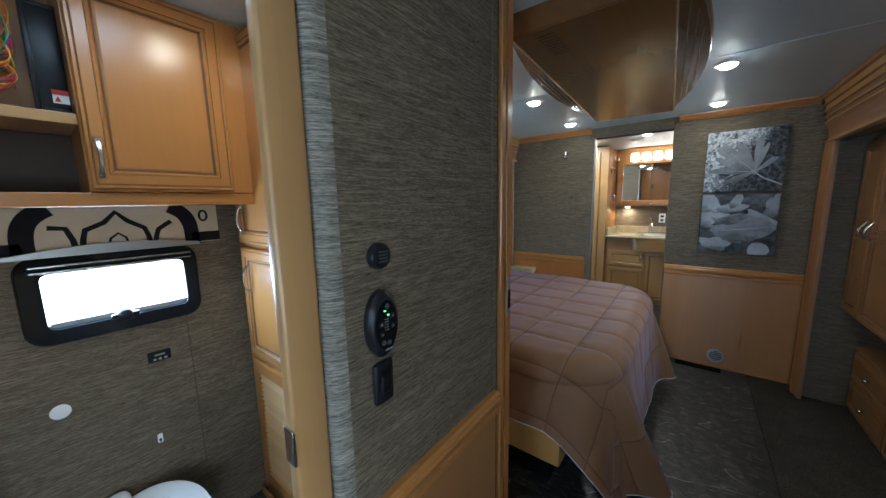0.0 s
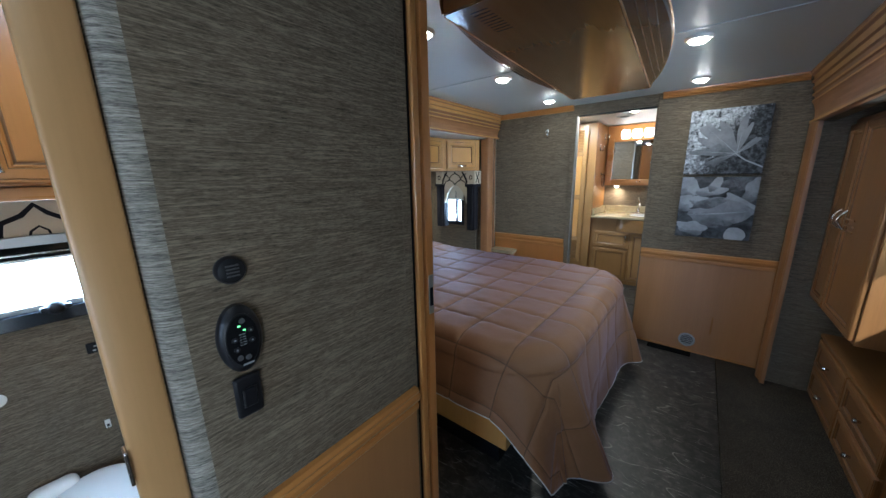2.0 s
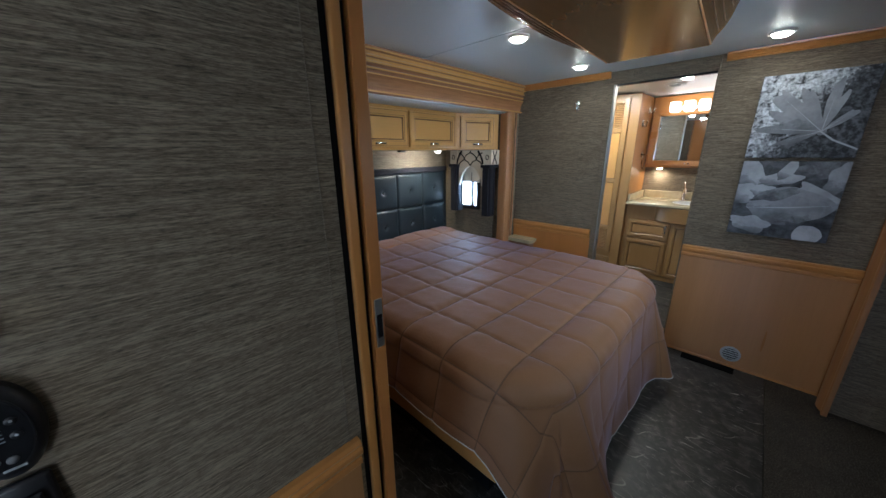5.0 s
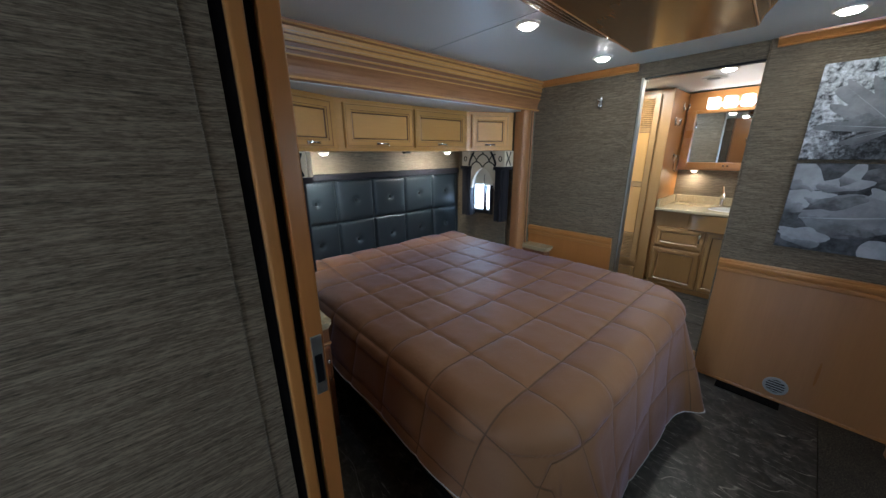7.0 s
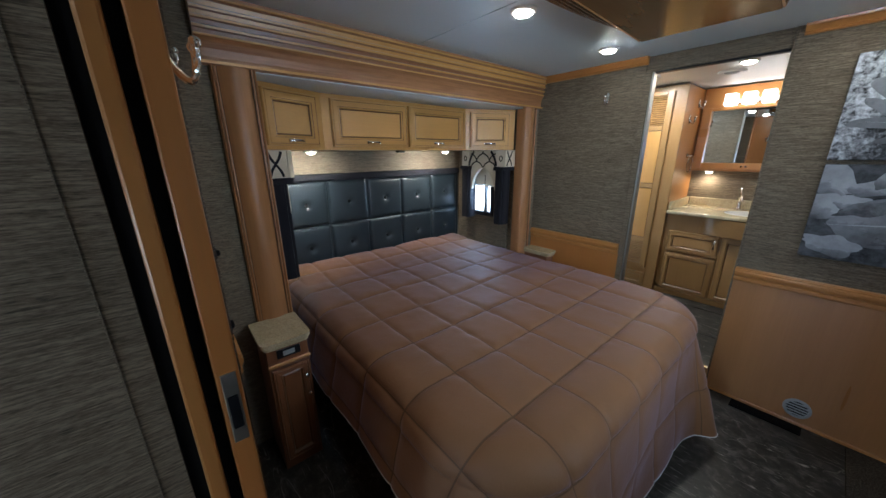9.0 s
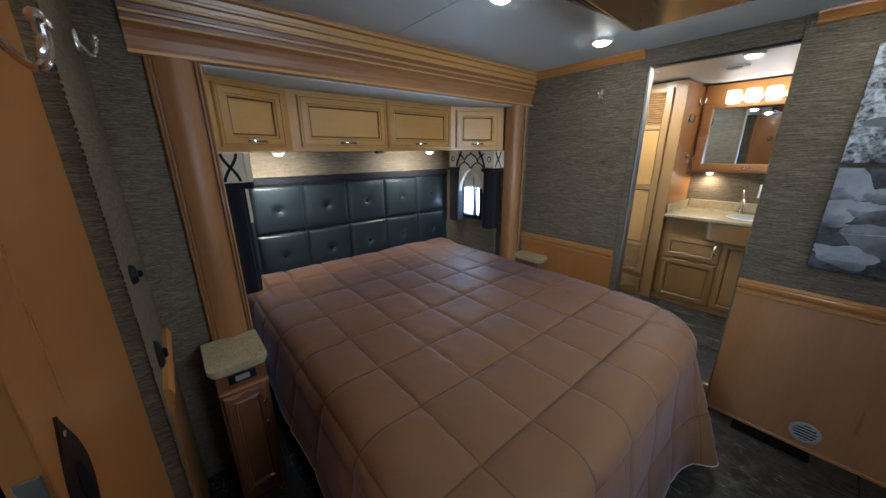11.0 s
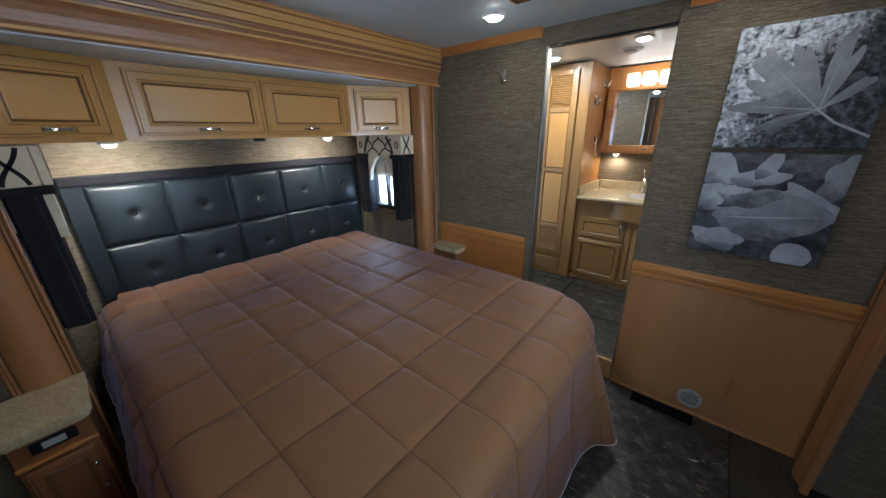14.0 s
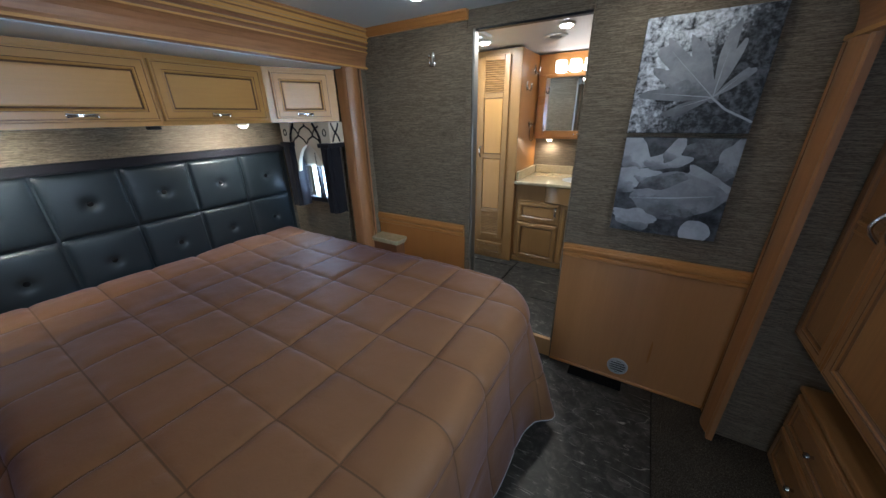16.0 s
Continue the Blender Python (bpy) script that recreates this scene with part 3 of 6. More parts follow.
# ---------------------------------------------------------------- bathroom shell
structure("wall_bath_rear", B(-0.95, 1.30, 5.22, 5.28, 0, CEIL), M["paper"], "grasscloth wall behind the vanity", "wall")
structure("wall_bath_left", B(-1.01, -0.95, REAR + 0.06, 5.28, 0, CEIL), M["paper"], "grasscloth bathroom wall", "wall")
structure("wall_bath_right", B(1.30, 1.36, REAR + 0.06, 5.28, 0, CEIL), M["paper"], "grasscloth bathroom wall", "wall")
structure("ceiling_bath", B(-1.01, 1.36, REAR + 0.06, 5.28, CEIL, CEIL + 0.05), M["white"], "white bathroom ceiling", "ceiling")
structure("floor_bath_base", B(-1.01, 1.36, REAR + 0.02, 5.28, 0.0, BATH_Z - 0.012), M["blackmat"], "dark bed of the bathroom floor", "floor")
bath_floor = thing("floor_bath", (0, 4.0, BATH_Z - 0.012), "dark marble-look floor panels with black joints", "floor", kind="structure")
xs, ys = (-0.95, -0.262, 0.52, 1.30), (REAR + 0.03, 4.02, 4.52, 5.2)
for i in range(3):
    for j in range(3):
        part("floor_panel", B(xs[i] + 0.006, xs[i + 1] - 0.006, ys[j] + 0.006, ys[j + 1] - 0.006, BATH_Z - 0.012, BATH_Z, bevel=0.002, seg=1), M["marble"], bath_floor)
structure("threshold", B(-0.30, 0.345, REAR + 0.002, REAR + 0.03, 0.0, BATH_Z + 0.004, bevel=0.004), M["trim"], "wooden riser of the bathroom step", "step")

# door frame of the bathroom: slim metal edge and pocket strip
structure("door_jamb_left", B(-0.300, -0.262, REAR - 0.010, REAR + 0.062, BATH_Z, 1.962, bevel=0.003), M["paper"], "papered jamb of the bathroom door", "trim")
structure("door_edge_metal", B(-0.262, -0.250, REAR - 0.004, REAR + 0.050, BATH_Z, 1.958, bevel=0.003), M["nickel"], "bright metal edge strip of the bathroom pocket door", "trim")
structure("door_head_metal", B(-0.250, 0.345, REAR + 0.010, REAR + 0.05, 1.950, 1.961, bevel=0.002), M["black"], "dark track over the bathroom door", "trim")
structure("door_jamb_right", B(0.342, 0.352, REAR - 0.006, REAR + 0.062, BATH_Z, CEIL - 0.002, bevel=0.003), M["paper"], "papered edge of the wall beside the bathroom door", "trim")

# ---------------------------------------------------------------- wainscot, rails, cornices


def rail_profile(y, z, s=1):
    """Chair rail section against a wall at y; s: way out along y."""
    pts = [(0, 0), (0.010, 0), (0.016, 0.008), (0.016, 0.022), (0.011, 0.027), (0.017, 0.034), (0.023, 0.046), (0.024, 0.058), (0.018, 0.064), (0.020, 0.070), (0.013, 0.078), (0, 0.080)]
    return [(y + s * a, z + b) for a, b in pts]


structure("wainscot_b", B(0.352, 1.19, REAR - 0.006, REAR, 0.012, 0.762), M["panel"], "honey-brown wainscot panel below the pictures", "wainscot")
structure("wainscot_a", B(-1.06, -0.30, REAR - 0.006, REAR, 0.012, 0.762), M["door"], "orange-brown wainscot panel behind the bed", "wainscot")
structure("rail_b", sweep(bmesh.new(), rail_profile(REAR, 0.757, -1), "X", 0.350, 1.195), M["honey_x"], "moulded wooden chair rail", "trim")
structure("rail_a", sweep(bmesh.new(), rail_profile(REAR, 0.757, -1), "X", -1.06, -0.305), M["honey_x"], "moulded wooden chair rail", "trim")
structure("baseboard_b", B(0.352, 1.19, REAR - 0.014, REAR - 0.006, 0.004, 0.022, bevel=0.003), M["honey_x"], "thin wooden base strip", "trim")
structure("rail_front", sweep(bmesh.new(), rail_profile(1.150, 0.745, 1), "X", -1.05, -0.585), M["honey_x"], "moulded wooden chair rail", "trim")
structure("wainscot_front", B(-1.06, -0.585, 1.150, 1.155, 0.0, 0.748), M["panel"], "wood-veneer wainscot panel", "wainscot")
structure("rail_partition", sweep(bmesh.new(), [(HALL_L + a - REAR, b) for a, b in rail_profile(REAR, 0.745, 1)], "Y", 0.492, 1.014), M["honey_y"], "moulded wooden chair rail on the partition", "trim")
structure("wainscot_partition", B(HALL_L, HALL_L + 0.005, 0.500, 1.014, 0.0, 0.748), M["panel"], "wood-veneer wainscot panel of the partition", "wainscot")


def cornice(name, x0, x1):
    pts = [(0, 0), (0.012, 0), (0.016, 0.008), (0.014, 0.014), (0.026, 0.030), (0.034, 0.036), (0.036, 0.046), (0, 0.046)]
    structure(name, sweep(bmesh.new(), [(REAR - a, CEIL - 0.047 + b) for a, b in pts], "X", x0, x1), M["honey_x"], "narrow wooden cornice under the ceiling", "trim")


cornice("cornice_a", -1.02, -0.29)
cornice("cornice_b", 0.374, 1.14)


def crown(name, wall, s, y0, y1, z0):
    """Deep stepped crown above a slide-out opening. wall: face in x; s: way out."""
    k = (CEIL - z0) / 0.23
    pts = [(0, 0), (0.022, 0), (0.032, 0.004), (0.032, 0.014), (0.016, 0.017), (0.014, 0.030), (0.017, 0.058), (0.026, 0.080), (0.034, 0.090), (0.040, 0.095), (0.040, 0.102),
           (0.031, 0.105), (0.033, 0.118), (0.042, 0.121), (0.044, 0.129), (0.036, 0.134), (0.039, 0.147), (0.049, 0.150), (0.050, 0.158), (0.042, 0.162), (0.045, 0.175),
           (0.057, 0.178), (0.059, 0.186), (0.050, 0.191), (0.054, 0.206), (0.068, 0.211), (0.071, 0.217), (0.072, 0.228), (0, 0.228)]
    bm = sweep(bmesh.new(), [(wall + s * a, z0 + b * k) for a, b in pts], "Y", y0, y1)
    bm.faces.ensure_lookup_table()
    # tone set by step height: pale lips, dark undersides, two darker recesses
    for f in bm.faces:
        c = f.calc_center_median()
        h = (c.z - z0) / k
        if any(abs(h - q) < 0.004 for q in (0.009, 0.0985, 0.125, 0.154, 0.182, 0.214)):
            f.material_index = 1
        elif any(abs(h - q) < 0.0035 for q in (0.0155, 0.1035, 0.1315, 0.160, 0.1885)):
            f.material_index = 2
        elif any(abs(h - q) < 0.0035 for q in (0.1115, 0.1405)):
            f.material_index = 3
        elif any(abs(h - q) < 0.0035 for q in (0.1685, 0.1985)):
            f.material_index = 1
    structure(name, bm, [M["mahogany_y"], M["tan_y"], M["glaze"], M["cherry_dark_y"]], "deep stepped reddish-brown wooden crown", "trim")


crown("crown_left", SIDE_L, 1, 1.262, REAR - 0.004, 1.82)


def column(name, wall, s, y0, y1, z1):
    """A pilaster with a bowed face between beads."""
    w = y1 - y0
    pts = [(0, 0)]
    for a, d in ((0.0, 0.020), (0.03, 0.026), (0.06, 0.020), (0.075, 0.018), (0.09, 0.024), (0.12, 0.024), (0.135, 0.014)):
        pts.append((a, d))
    for i in range(11):
        q = i / 10
        pts.append((0.15 + 0.70 * q, 0.016 + 0.022 * math.sin(math.pi * q)))
    for a, d in ((0.865, 0.014), (0.88, 0.024), (0.91, 0.024), (0.925, 0.018), (0.94, 0.020), (0.97, 0.026), (1.0, 0.020)):
        pts.append((a, d))
    pts.append((1.0, 0))
    bm = sweep(bmesh.new(), [(wall + s * d, y0 + a * w) for a, d in pts], "Z", 0.0, z1)
    for f in bm.faces:
        q = (f.calc_center_median().y - y0) / w
        if len(f.verts) == 4 and any(abs(q - k) < 0.0085 for k in (0.0675, 0.1275, 0.1425, 0.8575, 0.8725, 0.9325)):
            f.material_index = 1
    structure(name, bm, [M["mahogany"], M["glaze"]], "reddish-brown wooden pilaster with a bowed face", "trim", smooth=True)


column("column_left_near", SIDE_L, 1, 1.296, 1.458, 1.822)
column("column_left_far", SIDE_L, 1, 3.318, 3.470, 1.822)
structure("slide_return", B(-1.125, SIDE_L - 0.0005, 3.320, 3.362, 0.0, SLIDE_CEIL - 0.002, bevel=0.003), M["mahogany"], "reddish-brown return of the slide-out opening", "trim")
structure("slide_return_near", B(-1.20, SIDE_L, 1.42, 1.44, 0.0, SLIDE_CEIL - 0.002, bevel=0.003), M["paper"], "papered return of the slide-out", "trim")
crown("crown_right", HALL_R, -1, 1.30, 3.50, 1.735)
column("column_right_far", HALL_R, -1, 3.315, 3.520, 1.736)
structure("header_right", B(HALL_R, HALL_R + 0.06, 1.30, 3.375, 1.735, CEIL), M["paper"], "wall above the wardrobe slide-out", "wall")

# pocket door wall: end cap with two wooden strips and the slot between them
structure("pocket_strip_a", B(0.012, HALL_L + 0.006, 1.044, 1.067, 0, CEIL - 0.002, bevel=0.004), M["honey"], "wooden strip of the pocket door jamb", "trim")
structure("pocket_slot", B(0.012, HALL_L - 0.012, 1.067, 1.082, 0, CEIL - 0.002), M["blackmat"], "black slot of the pocket door", "trim")
structure("pocket_gap", B(0.012, HALL_L - 0.008, 1.026, 1.044, 0, CEIL - 0.002), M["blackmat"], "black shadow gap at the partition's end", "trim")
pocket_door = thing("door_1", (-0.2, 1.10, 0.01), "orange-brown veneered pocket door slid open", "door", kind="structure")
part("door_leaf", B(-0.56, HALL_L + 0.002, 1.084, 1.116, 0.01, CEIL - 0.004, bevel=0.003), M["door"], pocket_door)
latch = part("latch_plate", B(HALL_L - 0.001, HALL_L + 0.004, 1.090, 1.111, 1.035, 1.162, bevel=0.0015), M["nickel"], pocket_door, "nickel latch plate")
part("latch_hole", B(HALL_L + 0.002, HALL_L + 0.006, 1.0935, 1.1075, 1.062, 1.122, bevel=0.001), M["blackmat"], latch, "dark latch opening")
# plate on the bedroom side of the leaf
bm = bmesh.new()
lens_shape = [(0.012 - sg * 0.044 * math.cos(math.pi * q / 2) ** 1.2, 1.085 + 0.105 * q) for sg in (1, -1) for q in [sg * (2 * i / 14 - 1) for i in range(14)]]
sweep(bm, lens_shape, "Y", 1.1155, 1.1195)
pull = part("pull_plate", bm, M["bronze"], pocket_door, "dark pointed oval pull plate")
part("finger_recess", lathe(bmesh.new(), [(0.022, 1.1193), (0.022, 1.1202), (0.018, 1.1198)], (0.012, 0, 1.085), "Y", 20, (0.7, 1.4)), M["blackmat"], pull)
for dz in (-0.078, 0.078):
    part("screw", lathe(bmesh.new(), [(0.005, 1.119), (0.005, 1.1205), (0.003, 1.1215)], (0.012, 0, 1.085 + dz), "Y", 12), M["chrome"], pull, smooth=True)
bm = bmesh.new()
random.seed(12)
z = 0.02
while z < CEIL - 0.02:
    h = random.uniform(0.006, 0.013)
    box(bm, -0.500, -0.494 + random.uniform(0.0, 0.006), 1.1505, 1.1525 + random.uniform(0, 0.002), z, z + h)
    z += h + random.uniform(0.003, 0.007)
structure("paper_edge", bm, M["darkback"], "frayed dark edge of the wallpaper beside the pocket door", "trim")

# wall end of the toilet doorway: rounded pale trim, edge paper toned as lit, strike
bm = B(0.030, HALL_L - 0.016, 0.402, 0.462, 0, CEIL - 0.002, bevel=0.006, seg=3)
structure("corner_trim", bm, M["trim"], "pale rounded maple trim at the partition's end", "trim", smooth=True)
# corner wears the paler copy of the paper, as if daylight struck it
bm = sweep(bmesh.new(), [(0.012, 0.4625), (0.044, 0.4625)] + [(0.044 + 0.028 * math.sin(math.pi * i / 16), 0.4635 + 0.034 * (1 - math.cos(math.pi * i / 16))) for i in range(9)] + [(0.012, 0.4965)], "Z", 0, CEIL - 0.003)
structure("corner_bead", bm, M["paper_lit"], "wallpapered rounded corner of the partition, daylight in its paler tone", "trim", smooth=True)
strike = thing("strike_plate", (0.04, 0.40, 1.0), "chrome strike plate on the pale trim", "strike plate")
part("plate", B(0.034, 0.062, 0.397, 0.402, 0.995, 1.055, bevel=0.002), M["chrome"], strike)

# ---------------------------------------------------------------- ceiling feature: a boat-shaped wooden panel
boat = thing("ceiling_panel", (0.16, 2.1, 1.96), "boat-shaped dark glossy wooden ceiling panel with fluted sides", "ceiling panel")
BY0, BY1, BZ = 1.32, 2.88, 1.965


def seam_x(q, side):
    return (0.445 - 0.08 * q) if side > 0 else (-0.035 - 0.065 * q)


def rim_x(q, side):
    return seam_x(q, side) + side * (0.012 + 0.105 * math.sin(math.pi * min(max(q, 0), 1)) ** 0.8)


bm = bmesh.new()
v = [bm.verts.new(p) for p in ((seam_x(0, -1), BY0, BZ), (seam_x(0, 1), BY0, BZ), (seam_x(1, 1), BY1, BZ), (seam_x(1, -1), BY1, BZ))]
w = [bm.verts.new((p.co.x, p.co.y, CEIL - 0.002)) for p in v]
bm.faces.new(v)
bm.faces.new(w[::-1])
for k in range(4):
    bm.faces.new((v[k], v[(k + 1) % 4], w[(k + 1) % 4], w[k]))
bmesh.ops.bevel(bm, geom=list(bm.edges), offset=0.004, segments=2, affect="EDGES")
part("centre_panel", bm, M["boat"], boat)
for side in (-1, 1):
    bm = bmesh.new()
    rows = []
    n = 36
    for i in range(n + 1):
        q = i / n
        y = BY0 + (BY1 - BY0) * q
        a, b = seam_x(q, side) + side * 0.004, rim_x(q, side)
        row = []
        for f in (0, 0.2, 0.26, 0.32, 0.5, 0.56, 0.62, 0.8, 0.9, 1.0):
            row.append((a + (b - a) * f, y, BZ + 0.005 + 0.030 * f))
        row.append((b, y, CEIL - 0.002))
        row.append((a, y, CEIL - 0.002))
        rows.append([bm.verts.new(p) for p in row])
    for r0, r1 in zip(rows, rows[1:]):
        for k in range(len(r0)):
            bm.faces.new((r0[k], r0[(k + 1) % len(r0)], r1[(k + 1) % len(r1)], r1[k]))
    bm.faces.new(rows[0])
    bm.faces.new(rows[-1][::-1])
    part("fluted_side", bm, M["boat"], boat, "fluted curved side", smooth=True)
    bm = tube(bmesh.new(), [(rim_x(i / n, side), BY0 + (BY1 - BY0) * i / n, CEIL - 0.014) for i in range(n + 1)], 0.006, 6)
    part("rim", bm, M["honey_y"], boat, "bright rounded rim", smooth=True)
    bm = tube(bmesh.new(), [(seam_x(q, side) + side * 0.001, BY0 + (BY1 - BY0) * q, BZ + 0.002) for q in (0.01, 0.25, 0.5, 0.75, 0.99)], 0.0035, 8)
    part("seam_strip", bm, M["honey_y"], boat, "bright strip along the seam", smooth=True)
    for off in (0.028, 0.052, 0.076):
        pts = []
        for i in range(81):
            q = i / 80
            reach = abs(rim_x(q, side) - seam_x(q, side)) - 0.004
            if reach > off + 0.014:
                pts.append((seam_x(q, side) + side * (0.004 + off), BY0 + (BY1 - BY0) * q, BZ + 0.005 + 0.030 * off / reach))
        if len(pts) > 2:
            part("flute", tube(bmesh.new(), pts, 0.0022, 6), M["glaze"], boat, "dark groove along the side", smooth=True)
for k in range(9):
    part("vent_slot", B(0.040, 0.104, 1.368 + 0.0215 * k, 1.3715 + 0.0215 * k, BZ - 0.0007, BZ + 0.002), M["blackmat"], boat, "narrow dark slot")


# ---------------------------------------------------------------- lamps
def puck(at, label, group, r=0.055, lens="lamp", dome=1.0):
    x, y, z = at
    t = thing("ceiling_light" if z > 1.9 else "cabinet_light", at, label, "light", group)
    part("ring", lathe(bmesh.new(), [(r, 0.0), (r, -0.006), (r * 0.9, -0.012), (r * 0.72, -0.012), (r * 0.70, -0.004)], at, "Z", 28), M["white"], t, "white trim ring", smooth=True)
    part("lens", lathe(bmesh.new(), [(r * 0.69, -0.005), (r * 0.67, -0.005 - 0.009 * dome), (r * 0.52, -0.005 - 0.016 * dome), (r * 0.15, -0.005 - 0.019 * dome)], at, "Z", 24), M[lens], t, "glowing lens", smooth=True)
    return t


for px, py in ((0.60, 2.39), (0.60, 3.23), (-0.37, 2.35), (-0.38, 3.17), (-0.31, 1.53)):
    puck((px, py, CEIL - 0.001), "lit round ceiling light in the bedroom", "bedroom ceiling lights")
puck((0.66, 0.20, CEIL - 0.001), "lit round ceiling light in the hall", "hall ceiling lights", lens="lampwarm")
puck((-0.47, 0.61, CEIL - 0.001), "lit round ceiling light in the toilet room", "toilet ceiling lights", lens="lampwarm")
for px, py in ((0.09, 4.14), (-0.553, 4.33)):
    puck((px, py, CEIL - 0.001), "lit round ceiling light in the bathroom", "bathroom ceiling lights")
for px, py in ((-1.45, 1.78), (-1.45, 2.84)):
    puck((px, py, 1.504), "lit small puck light under the bed cabinets", "cabinet lights", 0.036, "lampwarm", 1.0)


# seams where two lengths of the grasscloth meet
structure("paper_seam_hall", B(HALL_L + 0.0005, HALL_L + 0.0022, 0.9930, 0.9945, 0.80, CEIL - 0.003), M["paper"], "thin raised seam of the wallpaper", "trim")
structure("paper_seam_toilet", B(-1.0805, -1.0782, 0.5395, 0.5415, 0.30, 0.962), M["darkback"], "thin dark open seam of the wallpaper", "trim")


# ---------------------------------------------------------------- bed
HEAD_X, FOOT_X, BED_Y0, BED_Y1, BED_TOP = -1.755, 0.325, 1.535, 3.275, 0.695
bed = thing("bed", (-0.8, 2.4, 0.0), "platform bed with a tan wooden base under the quilt", "bed")
part("base", B(-1.78, 0.10, 1.600, 3.22, 0.13, 0.46, bevel=0.006), M["tan"], bed, "tan wooden bed base")
part("plinth", B(-1.78, 0.04, 1.64, 3.16, 0.0, 0.13), M["blackmat"], bed, "black recessed plinth")


def rounded_slab(x0, x1, y0, y1, z0, z1, rad, e):
    """A slab with rounded foot corners and soft edges."""
    out = [(x0, y0)]
    for k in range(9):
        a = -math.pi / 2 + k * math.pi / 16
        out.append((x1 - rad + rad * math.cos(a), y0 + rad + rad * math.sin(a)))
    for k in range(9):
        a = k * math.pi / 16
        out.append((x1 - rad + rad * math.cos(a), y1 - rad + rad * math.sin(a)))
    out.append((x0, y1))
    bm = bmesh.new()
    sweep(bm, out, "Z", z0, z1)
    bmesh.ops.bevel(bm, geom=[g for g in bm.edges if abs(g.verts[0].co.z - g.verts[1].co.z) < 1e-6], offset=e, segments=3, affect="EDGES")
    return bm


part("mattress", rounded_slab(HEAD_X, FOOT_X - 0.05, BED_Y0 + 0.05, BED_Y1 - 0.05, 0.465, BED_TOP - 0.045, 0.34, 0.05), M["white"], bed, "mattress hidden by the quilt")

HANG_NEAR, HANG_FOOT, HANG_FAR, CORNER, EDGE = 0.375, 0.68, 0.325, 0.25, 0.100


def quilt_point(s, t):
    """Where a point of the flat quilt lies when it is laid over the bed: place and cloth lift."""
    mid, half = (BED_Y0 + BED_Y1) / 2, (BED_Y1 - BED_Y0) / 2 - EDGE
    cx, cy = FOOT_X - EDGE - CORNER, half - CORNER
    qx, qy = s - cx, abs(t - mid) - cy
    sg = 1 if t > mid else -1
    mx, my = max(qx, 0), max(qy, 0)
    ln = math.hypot(mx, my)
    d = ln - CORNER
    if mx > 0.01 and my > 0.01:
        reach = min((CORNER + HANG_FOOT) / mx, (CORNER + (HANG_NEAR if sg < 0 else HANG_FAR)) / my) * ln - CORNER
        if reach > 0.68 and d > 0:
            d *= 0.68 / reach
    px = abs((((s - 0.115) / 0.273 + 0.5) % 1) - 0.5) * 0.273
    py = abs((((t - 1.780) / 0.237 + 0.5) % 1) - 0.5) * 0.237
    puff = 0.012 * (1 - math.exp(-px / 0.014)) * (1 - math.exp(-py / 0.014)) + 0.004 * noise.noise((s * 5, t * 5, 0.3)) + 0.0035 * noise.noise((s * 17, t * 17, 4.1)) * (math.exp(-px / 0.05) + math.exp(-py / 0.05))
    soft = 0.010 * noise.noise((s * 2.2, t * 2.2, 1.7))
    if d <= 0 or ln < 1e-6:
        head = 0.03 * max(0, min(1, (-1.35 - s) / 0.3))
        return Vector((s, t, BED_TOP + puff + soft - 0.012 + head))
    nx, ny = mx / ln, my / ln * sg
    bx, by = s - nx * (ln - CORNER), t - ny * (ln - CORNER)
    lim = EDGE * math.pi / 2
    if d < lim:
        a = d / EDGE
        out, down = EDGE * math.sin(a), EDGE * (1 - math.cos(a))
        pn = Vector((nx * math.sin(a), ny * math.sin(a), math.cos(a)))
    else:
        rest = d - lim
        corner = min(mx, my) / max(ln, 1e-6) * 1.414
        ang = math.atan2(my, mx)
        wave = math.sin(ang * 7.0 + 1.1) * corner + 0.45 * math.sin(s * 9 + t * 7) * (1 - corner) * 0.6
        flare = 0.09 + 0.20 * corner + (0.13 * (1 - corner) if ny < -0.5 else 0.0)
        lobe = 1.25 * math.exp(-((t - 1.78) / 0.20) ** 2) + math.exp(-((t - 3.06) / 0.15) ** 2)
        out = EDGE + rest * flare + wave * 0.035 * min(1, rest / 0.35) + 0.13 * lobe * nx * (min(rest, 0.6) / 0.6) ** 1.3
        down = EDGE + rest * math.sqrt(1 - flare ** 2)
        pn = Vector((nx, ny, 0.1)) * 0.6
    z = BED_TOP - down + (soft - 0.012) * max(0.0, 1 - d / (lim * 1.6))
    if z < 0.016:
        out += (0.016 - z) * 0.5
        z = 0.016 + 0.006 * (1 + noise.noise((s * 9, t * 9, 5)))
    return Vector((bx + nx * out, by + ny * out, z)) + pn * puff


S0, S1, T0, T1 = HEAD_X + 0.03, FOOT_X - EDGE + HANG_FOOT, BED_Y0 + EDGE - HANG_NEAR, BED_Y1 - EDGE + HANG_FAR
NS, NT = 380, 310
bm = bmesh.new()
grid = [[bm.verts.new(quilt_point(S0 + (S1 - S0) * i / NS, T0 + (T1 - T0) * j / NT)) for j in range(NT + 1)] for i in range(NS + 1)]
for i in range(NS):
    for j in range(NT):
        bm.faces.new((grid[i][j], grid[i + 1][j], grid[i + 1][j + 1], grid[i][j + 1]))
uv = bm.loops.layers.uv.new("flat")
for i, row in enumerate(grid):
    for j, vert in enumerate(row):
        flat = ((S0 + (S1 - S0) * i / NS - 0.115) / 0.273 + 20, (T0 + (T1 - T0) * j / NT - 1.780) / 0.237 + 20)
        for lp in vert.link_loops:
            lp[uv].uv = flat
